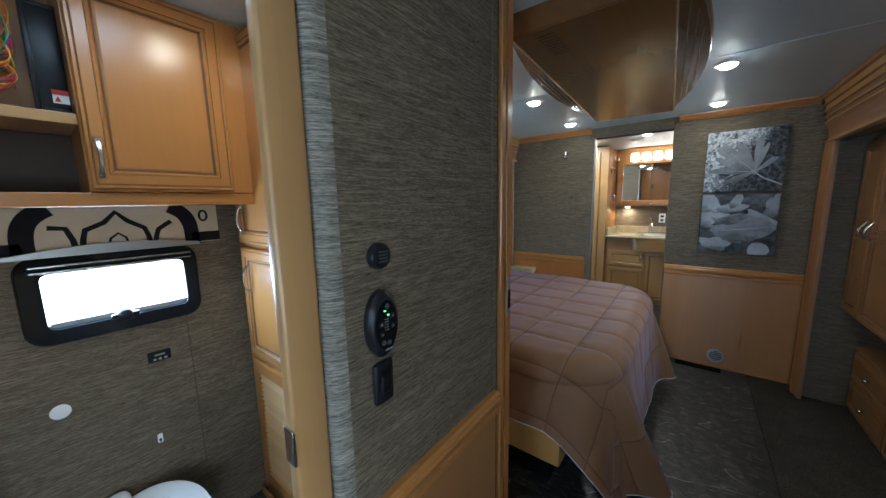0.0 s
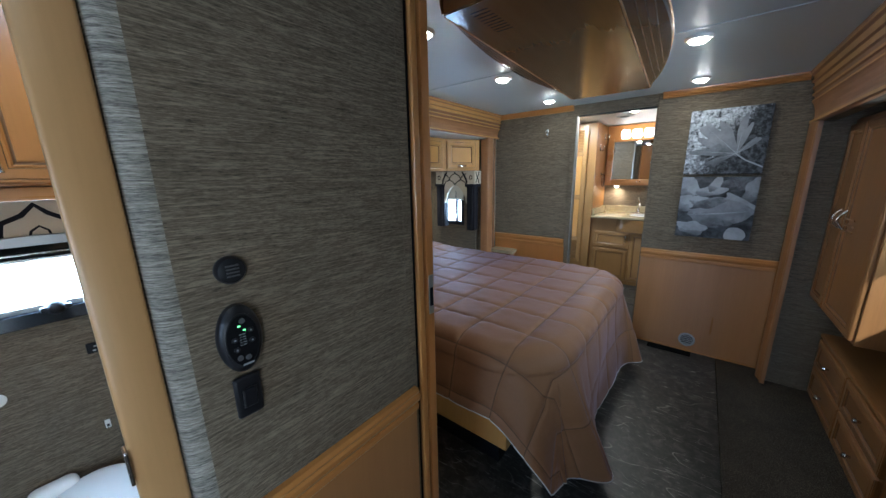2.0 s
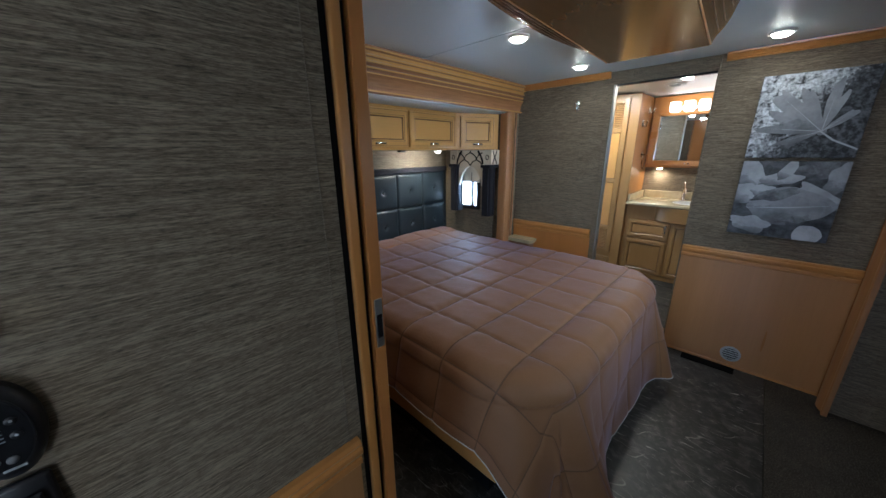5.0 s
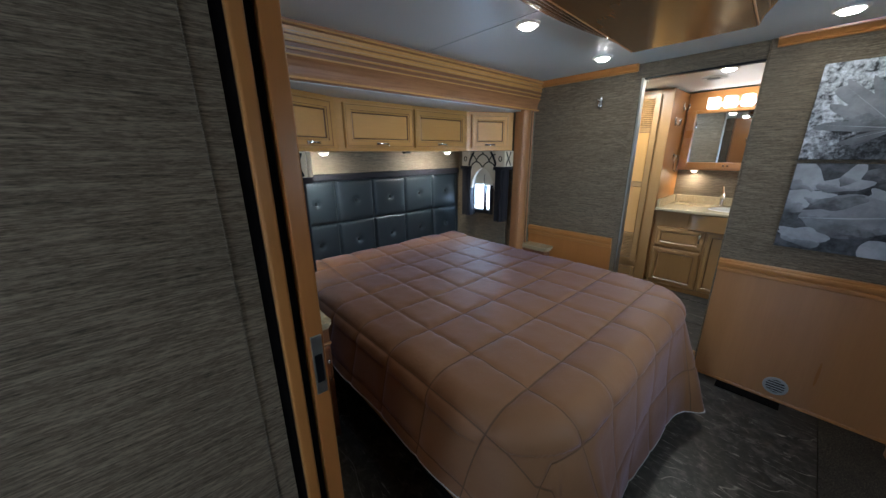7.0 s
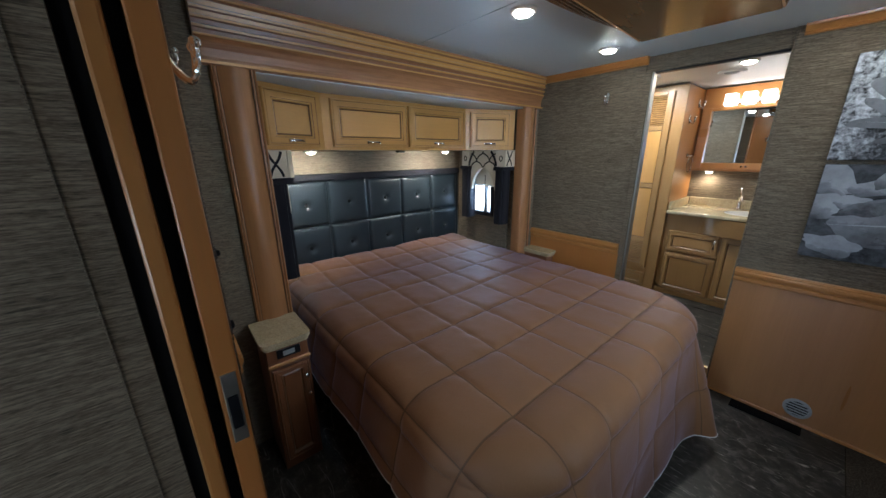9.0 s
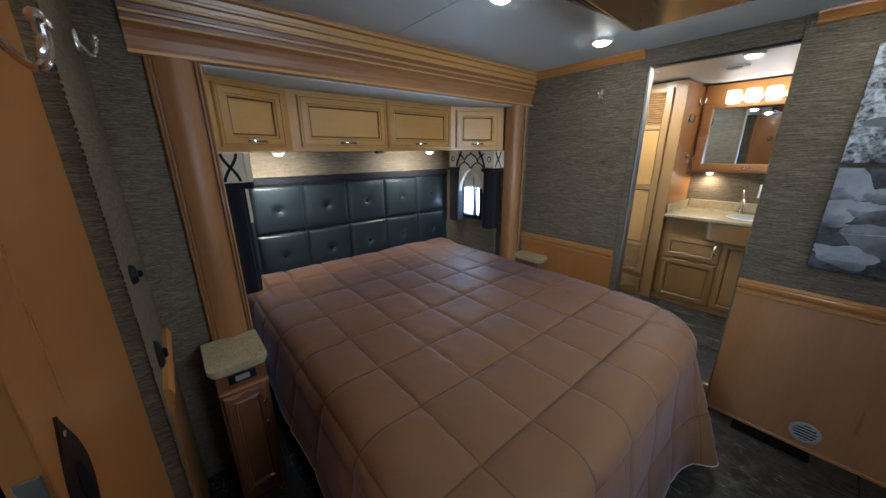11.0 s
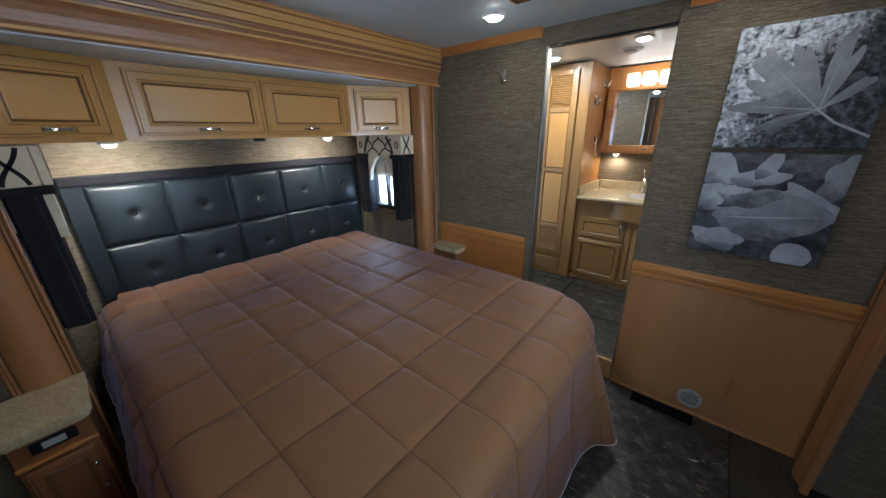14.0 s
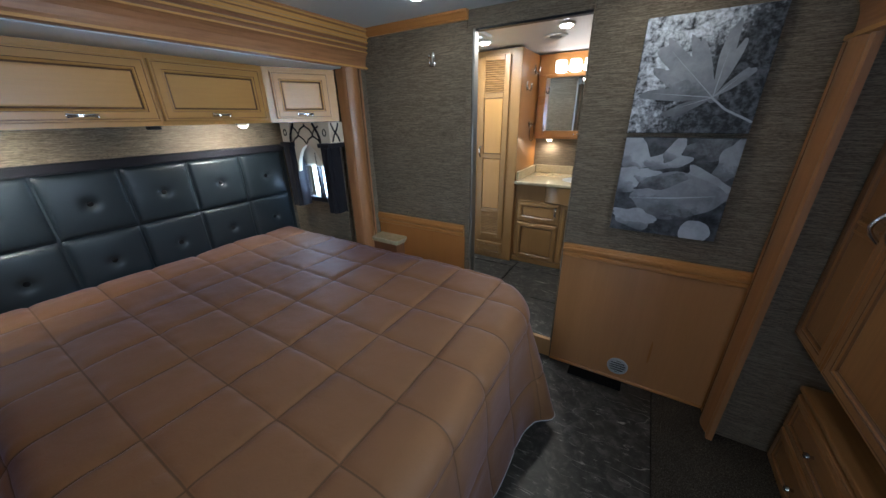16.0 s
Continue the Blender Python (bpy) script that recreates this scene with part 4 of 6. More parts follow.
hem = [grid[i][0].co.copy() for i in range(NS + 1)] + [grid[NS][j].co.copy() for j in range(NT + 1)] + [grid[i][NT].co.copy() for i in range(NS, -1, -1)]
quilt = thing("quilt", (-0.8, 2.4, BED_TOP), "brown square-stitched quilt draped over the bed to the floor", "quilt")
cloth = part("cloth", bm, M["quilt"], quilt)
cloth.data.shade_smooth()
thick = cloth.modifiers.new("thickness", "SOLIDIFY")
thick.thickness, thick.offset = 0.008, -1
part("piping", tube(bmesh.new(), hem, 0.0023, 6), M["piping"], quilt, "white piped hem", smooth=True)

# ---------------------------------------------------------------- headboard
head = thing("headboard", (-1.79, 2.45, 0.46), "black buttoned leather headboard with ten padded squares", "headboard")
part("frame", B(SLIDE_X + 0.003, -1.785, 1.580, 3.290, 0.46, 1.345, bevel=0.008), M["leather"], head, "black leather-covered frame")
part("top_band", B(-1.80, -1.765, 1.580, 3.290, 1.297, 1.347, bevel=0.010), M["black_cloth"], head, "plain black top band")
COLS = [1.655 + 0.3215 * k for k in range(6)]
for r, (z0, z1) in enumerate(((0.655, 0.972), (0.974, 1.294))):
    for c in range(5):
        y0, y1 = COLS[c] + 0.004, COLS[c + 1] - 0.004
        bm = bmesh.new()
        n = 32
        g = []
        for i in range(n + 1):
            row = []
            for j in range(n + 1):
                a, b = 2 * i / n - 1, 2 * j / n - 1
                e = (1 - abs(a) ** 14) * (1 - abs(b) ** 14)
                rr = math.hypot(a, b)
                row.append(bm.verts.new((-1.786 + 0.018 * max(e, 0) ** 0.5 + 0.009 * (1 - a * a) * (1 - b * b) - 0.026 * math.exp(-(rr / 0.13) ** 1.3), y0 + (y1 - y0) * (a + 1) / 2, z0 + (z1 - z0) * (b + 1) / 2)))
            g.append(row)
        for i in range(n):
            for j in range(n):
                bm.faces.new((g[i][j], g[i + 1][j], g[i + 1][j + 1], g[i][j + 1]))
        pad = part("pad", bm, M["leather"], head, "puffed leather square", smooth=True)
        part("button", lathe(bmesh.new(), [(0.014, 0.0), (0.014, 0.005), (0.009, 0.009)], (-1.779, (y0 + y1) / 2, (z0 + z1) / 2), "X", 14), M["blackmat"], pad, "covered button", smooth=True)


# ---------------------------------------------------------------- overhead bed cabinets
def overhead(o, u, w, label, d0=0.02, d1=0.02):
    """One overhead cabinet: o lower front corner, u the way along its front, w its width."""
    o, u = Vector(o), Vector(u).normalized()
    n = Vector((u.y, -u.x, 0))
    t = thing("overhead_cabinet", o + u * (w / 2), label, "cabinet", "cabinets over the bed")
    bm = bmesh.new()
    z0, z1 = 1.506, SLIDE_CEIL - 0.003
    back = SLIDE_X + 0.004
    p0, p1 = o, o + u * w
    lo = [bm.verts.new(p) for p in ((p0.x, p0.y, z0), (p1.x, p1.y, z0), (back, p1.y, z0), (back, p0.y, z0))]
    hi = [bm.verts.new((q.co.x, q.co.y, z1)) for q in lo]
    bm.faces.new(lo[::-1])
    bm.faces.new(hi)
    for k in range(4):
        bm.faces.new((lo[k], lo[(k + 1) % 4], hi[(k + 1) % 4], hi[k]))
    part("body", bm, M["tan_y"], t)
    dw = w - d0 - d1
    q = o + u * d0
    q.z = z0 + 0.020
    door = cabinet_door(t, q + n * 0.001, u, n, dw, 0.262, M["tan_y"], 1.0)
    c = q + u * (dw / 2) + n * 0.021
    c.z = z0 + 0.020 + 0.026
    bar_handle(door, c, u, n, 0.085)
    return t


overhead((-1.185, 1.445, 1.506), (-0.155, 0.385, 0), 0.415, "tan glazed overhead cabinet angled into the near corner", 0.05, 0.045)
overhead((-1.34, 1.8305, 1.506), (0, 1, 0), 0.5765, "tan glazed overhead cabinet with a raised panel door", 0.046, 0.006)
overhead((-1.34, 2.4075, 1.506), (0, 1, 0), 0.5525, "tan glazed overhead cabinet with a raised panel door", 0.006, 0.030)
overhead((-1.34, 2.9605, 1.506), (0.185, 0.375, 0), 0.418, "tan glazed overhead cabinet angled into the far corner", 0.035, 0.05)
clip = solo("cable_clip", B(-1.42, -1.38, 2.36, 2.41, 1.488, 1.505, bevel=0.004), M["black"], "small black clip under the bed cabinets", "clip")


# ---------------------------------------------------------------- nightstands
def nightstand(y0, y1, x0, x1, top, label, full):
    t = thing("nightstand", ((x0 + x1) / 2, (y0 + y1) / 2, 0.0), label, "nightstand", "nightstands")
    part("body", B(x0, x1 - 0.03, y0 + 0.02, y1 - 0.015, 0.0, top - 0.036, bevel=0.003), M["cherry_dark"], t, "dark reddish wooden body")
    bm = bmesh.new()
    for k, (dz0, dz1, ins) in enumerate(((-0.018, 0.0, 0.0), (-0.035, -0.019, 0.007))):
        rr = 0.030
        out = [(x0 + ins, y0 + ins), (x1 - ins - rr, y0 + ins)]
        out += [(x1 - ins - rr + rr * math.sin(a), y0 + ins + rr - rr * math.cos(a)) for a in [math.pi / 2 * i / 6 for i in range(1, 7)]]
        out += [(x1 - ins - rr + rr * math.cos(a), y1 - ins - rr + rr * math.sin(a)) for a in [math.pi / 2 * i / 6 for i in range(0, 7)]] + [(x0 + ins, y1 - ins)]
        n0 = len(bm.verts)
        sweep(bm, out, "Z", top + dz0, top + dz1)
        bm.verts.ensure_lookup_table()
        es = [e for e in bm.edges if e.verts[0].index >= 0 and abs(e.verts[0].co.z - e.verts[1].co.z) < 1e-6 and abs(e.verts[0].co.z - (top + dz1)) < 1e-6]
        bmesh.ops.bevel(bm, geom=es, offset=0.006, segments=3, affect="EDGES")
    part("top", bm, M["stone"], t, "speckled beige stone top with rounded edge", smooth=True)
    if full:
        f = x1 - 0.03
        part("ledge", B(f, f + 0.014, y0 + 0.018, y1 - 0.013, top - 0.128, top - 0.116, bevel=0.003), M["honey_y"], t, "lighter wooden ledge")
        socket = part("socket_panel", B(f, f + 0.006, y0 + 0.060, y1 - 0.050, top - 0.095, top - 0.052, bevel=0.003), M["black"], t, "black power socket panel")
        part("socket", B(f + 0.005, f + 0.008, y0 + 0.085, y1 - 0.075, top - 0.085, top - 0.062, bevel=0.001), M["grey"], socket)
        door = part("door", raised(bmesh.new(), (f, y1 - 0.025, 0.06), (0, -1, 0), (1, 0, 0), y1 - y0 - 0.055, top - 0.20, ring_scale(0.7), (3, 6, 9, 10)), [M["cherry_dark"], M["glaze"]], t)
        for k in (0.0, 0.025):
            part("knob", lathe(bmesh.new(), [(0.005, 0.0), (0.005, 0.010), (0.010, 0.014), (0.009, 0.022), (0.004, 0.025)], (f + 0.02, y1 - 0.045, 0.50 - k * 4), "X", 14), M["chrome"], door, "nickel knob", smooth=True)
    return t


nightstand(1.252, 1.462, -1.045, -0.785, 0.705, "narrow dark wooden nightstand with a beige stone top", True)
nightstand(3.395, 3.528, -1.045, -0.785, 0.676, "narrow dark wooden nightstand beside the bed's far side", False)


# ---------------------------------------------------------------- slide-out windows, shades and curtains
def slide_window(name, y, s):
    """A small black-framed window in a wall at y; s: the way into the room along y."""
    x0, x1, z0, z1 = WIN
    w = thing(name, ((x0 + x1) / 2, y, z0), "small black-framed window with bright daylight", "window", kind="structure")
    bm = bmesh.new()
    for a, b, c, d in ((x0 - 0.02, x0 + 0.018, z0 - 0.02, z1 + 0.02), (x1 - 0.018, x1 + 0.02, z0 - 0.02, z1 + 0.02), (x0 + 0.018, x1 - 0.018, z0 - 0.02, z0 + 0.018), (x0 + 0.018, x1 - 0.018, z1 - 0.018, z1 + 0.02)):
        box(bm, a, b, min(y + s * 0.012, y - s * 0.05), max(y + s * 0.012, y - s * 0.05), c, d, bevel=0.005)
    part("window_frame", bm, M["black"], w)
    part("mullion", B(x1 - 0.085, x1 - 0.068, y - 0.02, y + 0.02, z0 + 0.018, z1 - 0.018, bevel=0.003), M["black"], w)
    pane = part("pane", B(x0 + 0.018, x1 - 0.018, y - s * 0.030 - 0.002, y - s * 0.030 + 0.002, z0 + 0.018, z1 - 0.018), M["glass"], w)
    pane.visible_shadow = False


slide_window("window_1", SLIDE_Y1, -1)
slide_window("window_2", SLIDE_Y0, 1)


def lattice(parent, o, u, n, w, h, cell, name="pattern"):
    """Black interlaced quatrefoil lines on a cloth: rods following a wavy net."""
    o, u, n = Vector(o), Vector(u), Vector(n)
    bm = bmesh.new()
    cols = max(1, round(w / cell))
    cw = w / cols
    for c in range(cols + 1):
        for sg in (-1, 1):
            pts = []
            for i in range(25):
                q = i / 24
                a = c * cw + sg * cw * 0.5 * (0.5 - 0.5 * math.cos(2 * math.pi * q)) ** 1.0 - 0
                a += sg * 0.006 * math.sin(6 * math.pi * q)
                if 0.004 <= a <= w - 0.004:
                    pts.append(o + u * a + Vector((0, 0, h * q)) + n * 0.002)
                elif len(pts) > 1:
                    ribbon(bm, pts, u, n)
                    pts = []
                else:
                    pts = []
            if len(pts) > 1:
                ribbon(bm, pts, u, n)
    if len(bm.faces):
        part(name, bm, M["black_cloth"], parent, "black interlaced line pattern")
    else:
        bm.free()


def ribbon(bm, pts, u, n, wd=0.0055):
    """A flat band along points, facing n, a little proud."""
    z = Vector((0, 0, 1))
    rows = []
    for i, p in enumerate(pts):
        d = (pts[min(i + 1, len(pts) - 1)] - pts[max(i - 1, 0)]).normalized()
        s = d.cross(n).normalized() * wd
        rows.append([bm.verts.new(p - s), bm.verts.new(p + s), bm.verts.new(p + s - n * 0.0016), bm.verts.new(p - s - n * 0.0016)])
    for a, b in zip(rows, rows[1:]):
        for k in range(4):
            bm.faces.new((a[k], a[(k + 1) % 4], b[(k + 1) % 4], b[k]))
    bm.faces.new(rows[0][::-1])
    bm.faces.new(rows[-1])


def window_dress(y, s, far):
    """Boxed valance, side curtains and a half-lowered shade of a slide-out window."""
    x0, x1, zt, zb = -1.64, -1.13, 1.502, 1.372
    f = y + s * (0.130 if far else 0.160)
    n = Vector((0, s, 0))
    val = thing("valance", ((x0 + x1) / 2, y + s * 0.08, zb), "boxed cream valance with a black interlaced pattern", "valance", "bed valances")
    for a, b in ((x0, x0 + 0.022), (x1 - 0.022, x1)):
        tab = part("side_return", B(a, b, *sorted((y + s * 0.002, f - s * 0.026)), zb, zt, bevel=0.004), M["cream_cloth"], val)
        if b == x1:
            bmx = bmesh.new()
            for sg in (-1, 1):
                ribbon(bmx, [Vector((x1 + 0.002, y + s * (0.080 + sg * (0.030 * (2 * i / 14 - 1) + -0.004 * math.sin(2 * math.pi * i / 14))), zb + 0.006 + 0.118 * i / 14)) for i in range(15)], Vector((0, 1, 0)), Vector((1, 0, 0)), 0.006)
            part("pattern", bmx, M["black_cloth"], tab, "black crossed lines")
    for a, b in ((x0, -1.545), (-1.225, x1)):
        tab = part("front_tab", B(a, b, *sorted((f - s * 0.024, f)), zb, zt, bevel=0.004), M["cream_cloth"], val)
        bmx = bmesh.new()
        ribbon(bmx, [Vector(((a + b) / 2 + 0.016 * math.cos(q), f + s * 0.002, 1.437 + 0.020 * math.sin(q))) for q in [2 * math.pi * i / 12 for i in range(13)]], Vector((1, 0, 0)), n, 0.004)
        part("medallion", bmx, M["black_cloth"], tab, "black ring motif")
    bm = bmesh.new()
    prof = [(-1.543, zt), (-1.543, 1.16)]
    for i in range(15):
        q = i / 14
        prof.append((-1.525 + 0.280 * q, 1.17 + 0.185 * math.sin(math.pi * q) ** 0.6))
    prof += [(-1.227, 1.21), (-1.227, zt)]
    sweep(bm, prof, "Y", *sorted((f - s * 0.040, f - s * 0.012)))
    arch = part("arch", bm, M["cream_cloth"], val)
    lattice(arch, (-1.535, f - s * 0.0095, 1.362), (1, 0, 0), (0, s, 0), 0.300, 0.132, 0.15)
    for sg in (-1, 1):
        bmx = bmesh.new()
        ribbon(bmx, [Vector((-1.385 + sg * (0.158 - 0.060 * (1 - math.cos(math.pi * i / 16))), f + s * 0.003, 1.375 + 0.122 * i / 8)) for i in range(9)], Vector((1, 0, 0)), n, 0.010)
        part("band", bmx, M["black_cloth"], arch, "black arched band")
    curt = thing("curtain", ((x0 + x1) / 2, y + s * 0.08, 0.9), "black side curtains of the small window", "curtain", "bed curtains")
    for nm, a, b, zc in (("left_panel", x0 + 0.015, -1.535, 0.905), ("right_panel", -1.222, x1 - 0.010, 0.893)):
        bm = bmesh.new()
        out = []
        for i in range(40):
            q = 2 * math.pi * i / 40
            r = 1 + 0.10 * math.sin(q * 7)
            out.append(((a + b) / 2 + (b - a) / 2 * r * math.copysign(abs(math.cos(q)) ** 0.5, math.cos(q)), y + s * ((0.095 if far else 0.080) + (0.055 if far else 0.042) * r * math.copysign(abs(math.sin(q)) ** 0.5, math.sin(q)))))
        sweep(bm, out, "Z", zc if far else 0.845, 1.350)
        part(nm, bm, M["black_cloth"], curt, smooth=True)
        part("tie", B(a - 0.012, b + 0.012, *sorted((y + s * 0.010, y + s * 0.158)), 1.342, 1.370, bevel=0.004), M["black_cloth"], curt, "black gathered top")
    sh = thing("roller_blind", (-1.49, y + s * 0.012, 1.20), "pale roller blind drawn halfway down the small window", "blind", "roller blinds")
    part("cloth", B(-1.645, -1.345, *sorted((y + s * 0.016, y + s * 0.020)), 1.205, 1.42), M["shade"], sh)
    part("bottom_bar", B(-1.645, -1.345, *sorted((y + s * 0.014, y + s * 0.024)), 1.192, 1.206, bevel=0.003), M["white"], sh)


window_dress(SLIDE_Y1, -1, True)
window_dress(SLIDE_Y0, 1, False)


# ---------------------------------------------------------------- pictures on the rear wall
def grey_mat(name, lo, hi, scale, detail=5.0, mask=None, shade=None):
    """Printed photograph tones: mottling, an optional fade along x, an optional modelled light across each shape."""
    m, t, b = mat(name, 0.5, spec=0.3)
    f = noise_tex(t, coords(t, (scale, scale, scale)), 1.0, detail, 0.66, 0.25)
    tint = (0.93, 0.98, 1.07)
    c = ramp(t, f, [(0.36, dim(tint, lo)), (0.64, dim(tint, hi))])
    if shade:
        gen = t.nodes.new("ShaderNodeSeparateXYZ")
        t.links.new(coords(t, (1, 1, 1), "Generated"), gen.inputs[0])
        s = t.nodes.new("ShaderNodeMath")
        s.operation = "MULTIPLY_ADD"
        s.inputs[1].default_value = shade[1]
        t.links.new(gen.outputs["X"], s.inputs[0])
        t.links.new(gen.outputs["Z"], s.inputs[2])
        soft = noise_tex(t, coords(t, (14, 14, 14)), 1.0, 4, 0.65, 0.5)
        s2 = t.nodes.new("ShaderNodeMath")
        s2.operation = "MULTIPLY_ADD"
        s2.inputs[1].default_value = 0.9
        t.links.new(soft, s2.inputs[0])
        t.links.new(s.outputs[0], s2.inputs[2])
        c = mix(t, 1.0, c, ramp(t, s2.outputs[0], [(0.45, dim((1, 1, 1), shade[0])), (0.95, (0.75, 0.75, 0.75)), (1.0, (1.0, 1.0, 1.0))]), "MULTIPLY")
    if mask:
        g = t.nodes.new("ShaderNodeSeparateXYZ")
        t.links.new(coords(t, (1, 1, 1)), g.inputs[0])
        big = noise_tex(t, coords(t, (9, 9, 9)), 1.0, 5, 0.75)
        s = t.nodes.new("ShaderNodeMath")
        s.operation = "MULTIPLY_ADD"
        s.inputs[1].default_value, s.inputs[2].default_value = mask
        t.links.new(g.outputs["X"], s.inputs[0])
        z = t.nodes.new("ShaderNodeMath")
        z.operation, z.inputs[1].default_value = "MULTIPLY_ADD", -0.9
        t.links.new(g.outputs["Z"], z.inputs[0])
        t.links.new(s.outputs[0], z.inputs[2])
        a = t.nodes.new("ShaderNodeMath")
        a.operation = "ADD"
        t.links.new(z.outputs[0], a.inputs[0])
        t.links.new(big, a.inputs[1])
        dark = ramp(t, f, [(0.42, dim(tint, 0.012)), (0.72, dim(tint, 0.15))])
        k = ramp(t, a.outputs[0], [(0.46, (0, 0, 0)), (0.60, (1, 1, 1))])
        c = mix(t, k, c, dark)
    t.links.new(c, b.inputs["Base Color"])
    return m


M["frost"] = grey_mat("print_frosted_ground", 0.025, 0.68, 40, 6, (1.25, 0.27))
M["leafgrey"] = grey_mat("print_leaf_grey", 0.17, 0.30, 9, 5, None, (0.45, 0.35))
M["leafdark"] = grey_mat("print_leaf_dark", 0.07, 0.20, 20, 6, None, (0.5, 0.3))
M["vein"] = grey_mat("print_vein_pale", 0.32, 0.46, 12)
M["inkblack"] = grey_mat("print_black", 0.010, 0.10, 14, 6)
M["stonegrey"] = grey_mat("print_stone_pale", 0.25, 0.43, 6, 6, None, (0.16, 0.30))
M["stonemid"] = grey_mat("print_stone_mid", 0.16, 0.34, 7, 6, None, (0.14, 0.25))


def flat_shape(pts, y, depth=0.0006):
    return sweep(bmesh.new(), [(x, z) for x, z in pts], "Y", y - depth, y)


def oval(cx, cz, rx, rz, turn=0.0, point=0.0, wob=0.0, seed=0):
    out = []
    for k in range(48):
        a = 2 * math.pi * k / 48
        r = 1 + wob * noise.noise((math.cos(a) * 1.6, math.sin(a) * 1.6, seed))
        x, z = rx * math.cos(a) * r, rz * math.sin(a) * r * (1 - point * abs(math.cos(a)) ** 3)
        out.append((cx + x * math.cos(turn) - z * math.sin(turn), cz + x * math.sin(turn) + z * math.cos(turn)))
    return out


def clip_shape(pts, x0, x1, z0, z1):
    """Cut an outline to the canvas."""
    for axis, lim, keep in ((0, x0, 1), (0, x1, -1), (1, z0, 1), (1, z1, -1)):
        res = []
        for a, b in zip(pts, pts[1:] + pts[:1]):
            ia, ib = (a[axis] - lim) * keep >= 0, (b[axis] - lim) * keep >= 0
            if ia:
                res.append(a)
            if ia != ib:
                q = (lim - a[axis]) / (b[axis] - a[axis])
                res.append((a[0] + (b[0] - a[0]) * q, a[1] + (b[1] - a[1]) * q))
        pts = res
    return pts


def picture(z0, z1, label, ground):
    x0, x1 = 0.566, 1.002
    t = thing("picture", (0.784, REAR - 0.015, z0), label, "picture", "leaf pictures")
    part("canvas", B(x0, x1, REAR - 0.030, REAR - 0.001, z0, z1, bevel=0.003), M[ground], t, "stretched printed canvas")
    return t, x0, x1, z0, z1, REAR - 0.0304


def add_print(p, name, pts, material, layer):
    t, x0, x1, z0, z1, y = p
    pts = clip_shape([(x0 + u * (x1 - x0), z0 + v * (z1 - z0)) for u, v in pts], x0 + 0.002, x1 - 0.002, z0 + 0.002, z1 - 0.002)
    if len(pts) > 2:
        part(name, flat_shape(pts, y - 0.0007 * layer), M[material], t)


p1 = picture(1.437, 1.886, "black-and-white canvas of a maple leaf on frosted ground", "frost")
out = []
cu, cv = 0.655, 0.31
for k in range(220):
    a = 2 * math.pi * k / 220
    best = 0.045
    for lobe, ln, wd in ((2.35, 0.46, 0.50), (2.02, 0.56, 0.20), (2.39, 0.68, 0.24), (2.69, 0.57, 0.20), (3.05, 0.60, 0.15), (3.53, 0.40, 0.20), (1.50, 0.58, 0.16), (1.29, 0.46, 0.13), (0.73, 0.34, 0.20)):
        dd = (a - lobe + math.pi) % (2 * math.pi) - math.pi
        best = max(best, ln * max(0, 1 - (abs(dd) / (wd * 1.55)) ** 1.9))
    best *= 1 + 0.06 * math.sin(a * 31) * (best > 0.2) + 0.03 * math.sin(a * 53)
    out.append((cu + best * math.cos(a), cv + best * math.sin(a)))
add_print(p1, "leaf", out, "leafgrey", 1)
for vi, (a, ln) in enumerate(((2.36, 0.60), (1.50, 0.42), (3.03, 0.54), (0.78, 0.24), (3.45, 0.32))):
    w = 0.0045
    ux, uz = math.cos(a), math.sin(a)
    add_print(p1, "vein", [(cu - uz * w, cv + ux * w), (cu + ux * ln, cv + uz * ln), (cu + uz * w, cv - ux * w)], "vein", 2 + vi)
add_print(p1, "stem", [(cu - 0.006, cv + 0.008), (cu + 0.12, cv - 0.095), (cu + 0.34, cv - 0.205), (cu + 0.335, cv - 0.223), (cu + 0.11, cv - 0.110), (cu - 0.010, cv - 0.008)], "vein", 8)
p2 = picture(0.966, 1.418, "black-and-white canvas of a leaf among pale stones", "inkblack")
for i, (u, v, a, b, r, k) in enumerate(((0.10, 0.86, 0.16, 0.22, 0.5, "stonegrey"), (0.06, 0.56, 0.17, 0.14, 0.1, "stonegrey"), (0.27, 0.62, 0.12, 0.07, 0.1, "stonegrey"), (0.72, 0.90, 0.20, 0.11, 0.3, "leafdark"),
                                        (0.40, 0.77, 0.20, 0.085, 0.15, "stonegrey"), (0.46, 0.88, 0.07, 0.13, -0.5, "stonegrey"), (0.95, 0.80, 0.12, 0.22, -0.4, "stonemid"), (0.83, 0.58, 0.24, 0.09, -0.55, "stonegrey"))):
    add_print(p2, "stone", oval(u, v, a, b, r, 0, 0.35, i), k, 1 + i)
add_print(p2, "large_leaf", oval(0.55, 0.42, 0.41, 0.25, 0.08, 0.45, 0.14, 9), "leafgrey", 12)
add_print(p2, "leaf_dark_patch", oval(0.40, 0.57, 0.24, 0.065, 0.30, 0.3, 0.5, 21), "leafdark", 13)
add_print(p2, "leaf_dark_patch", oval(0.60, 0.25, 0.13, 0.05, 0.1, 0.3, 0.8, 33), "leafdark", 15)
add_print(p2, "leaf_vein", [(0.13, 0.375), (0.55, 0.420), (0.95, 0.47), (0.55, 0.405)], "vein", 14)
add_print(p2, "small_leaf", oval(0.22, 0.17, 0.23, 0.10, -0.12, 0.4, 0.5, 3), "stonegrey", 13)
add_print(p2, "pale_stone", oval(0.80, 0.08, 0.14, 0.12, 0, 0, 0.15, 5), "vein", 14)


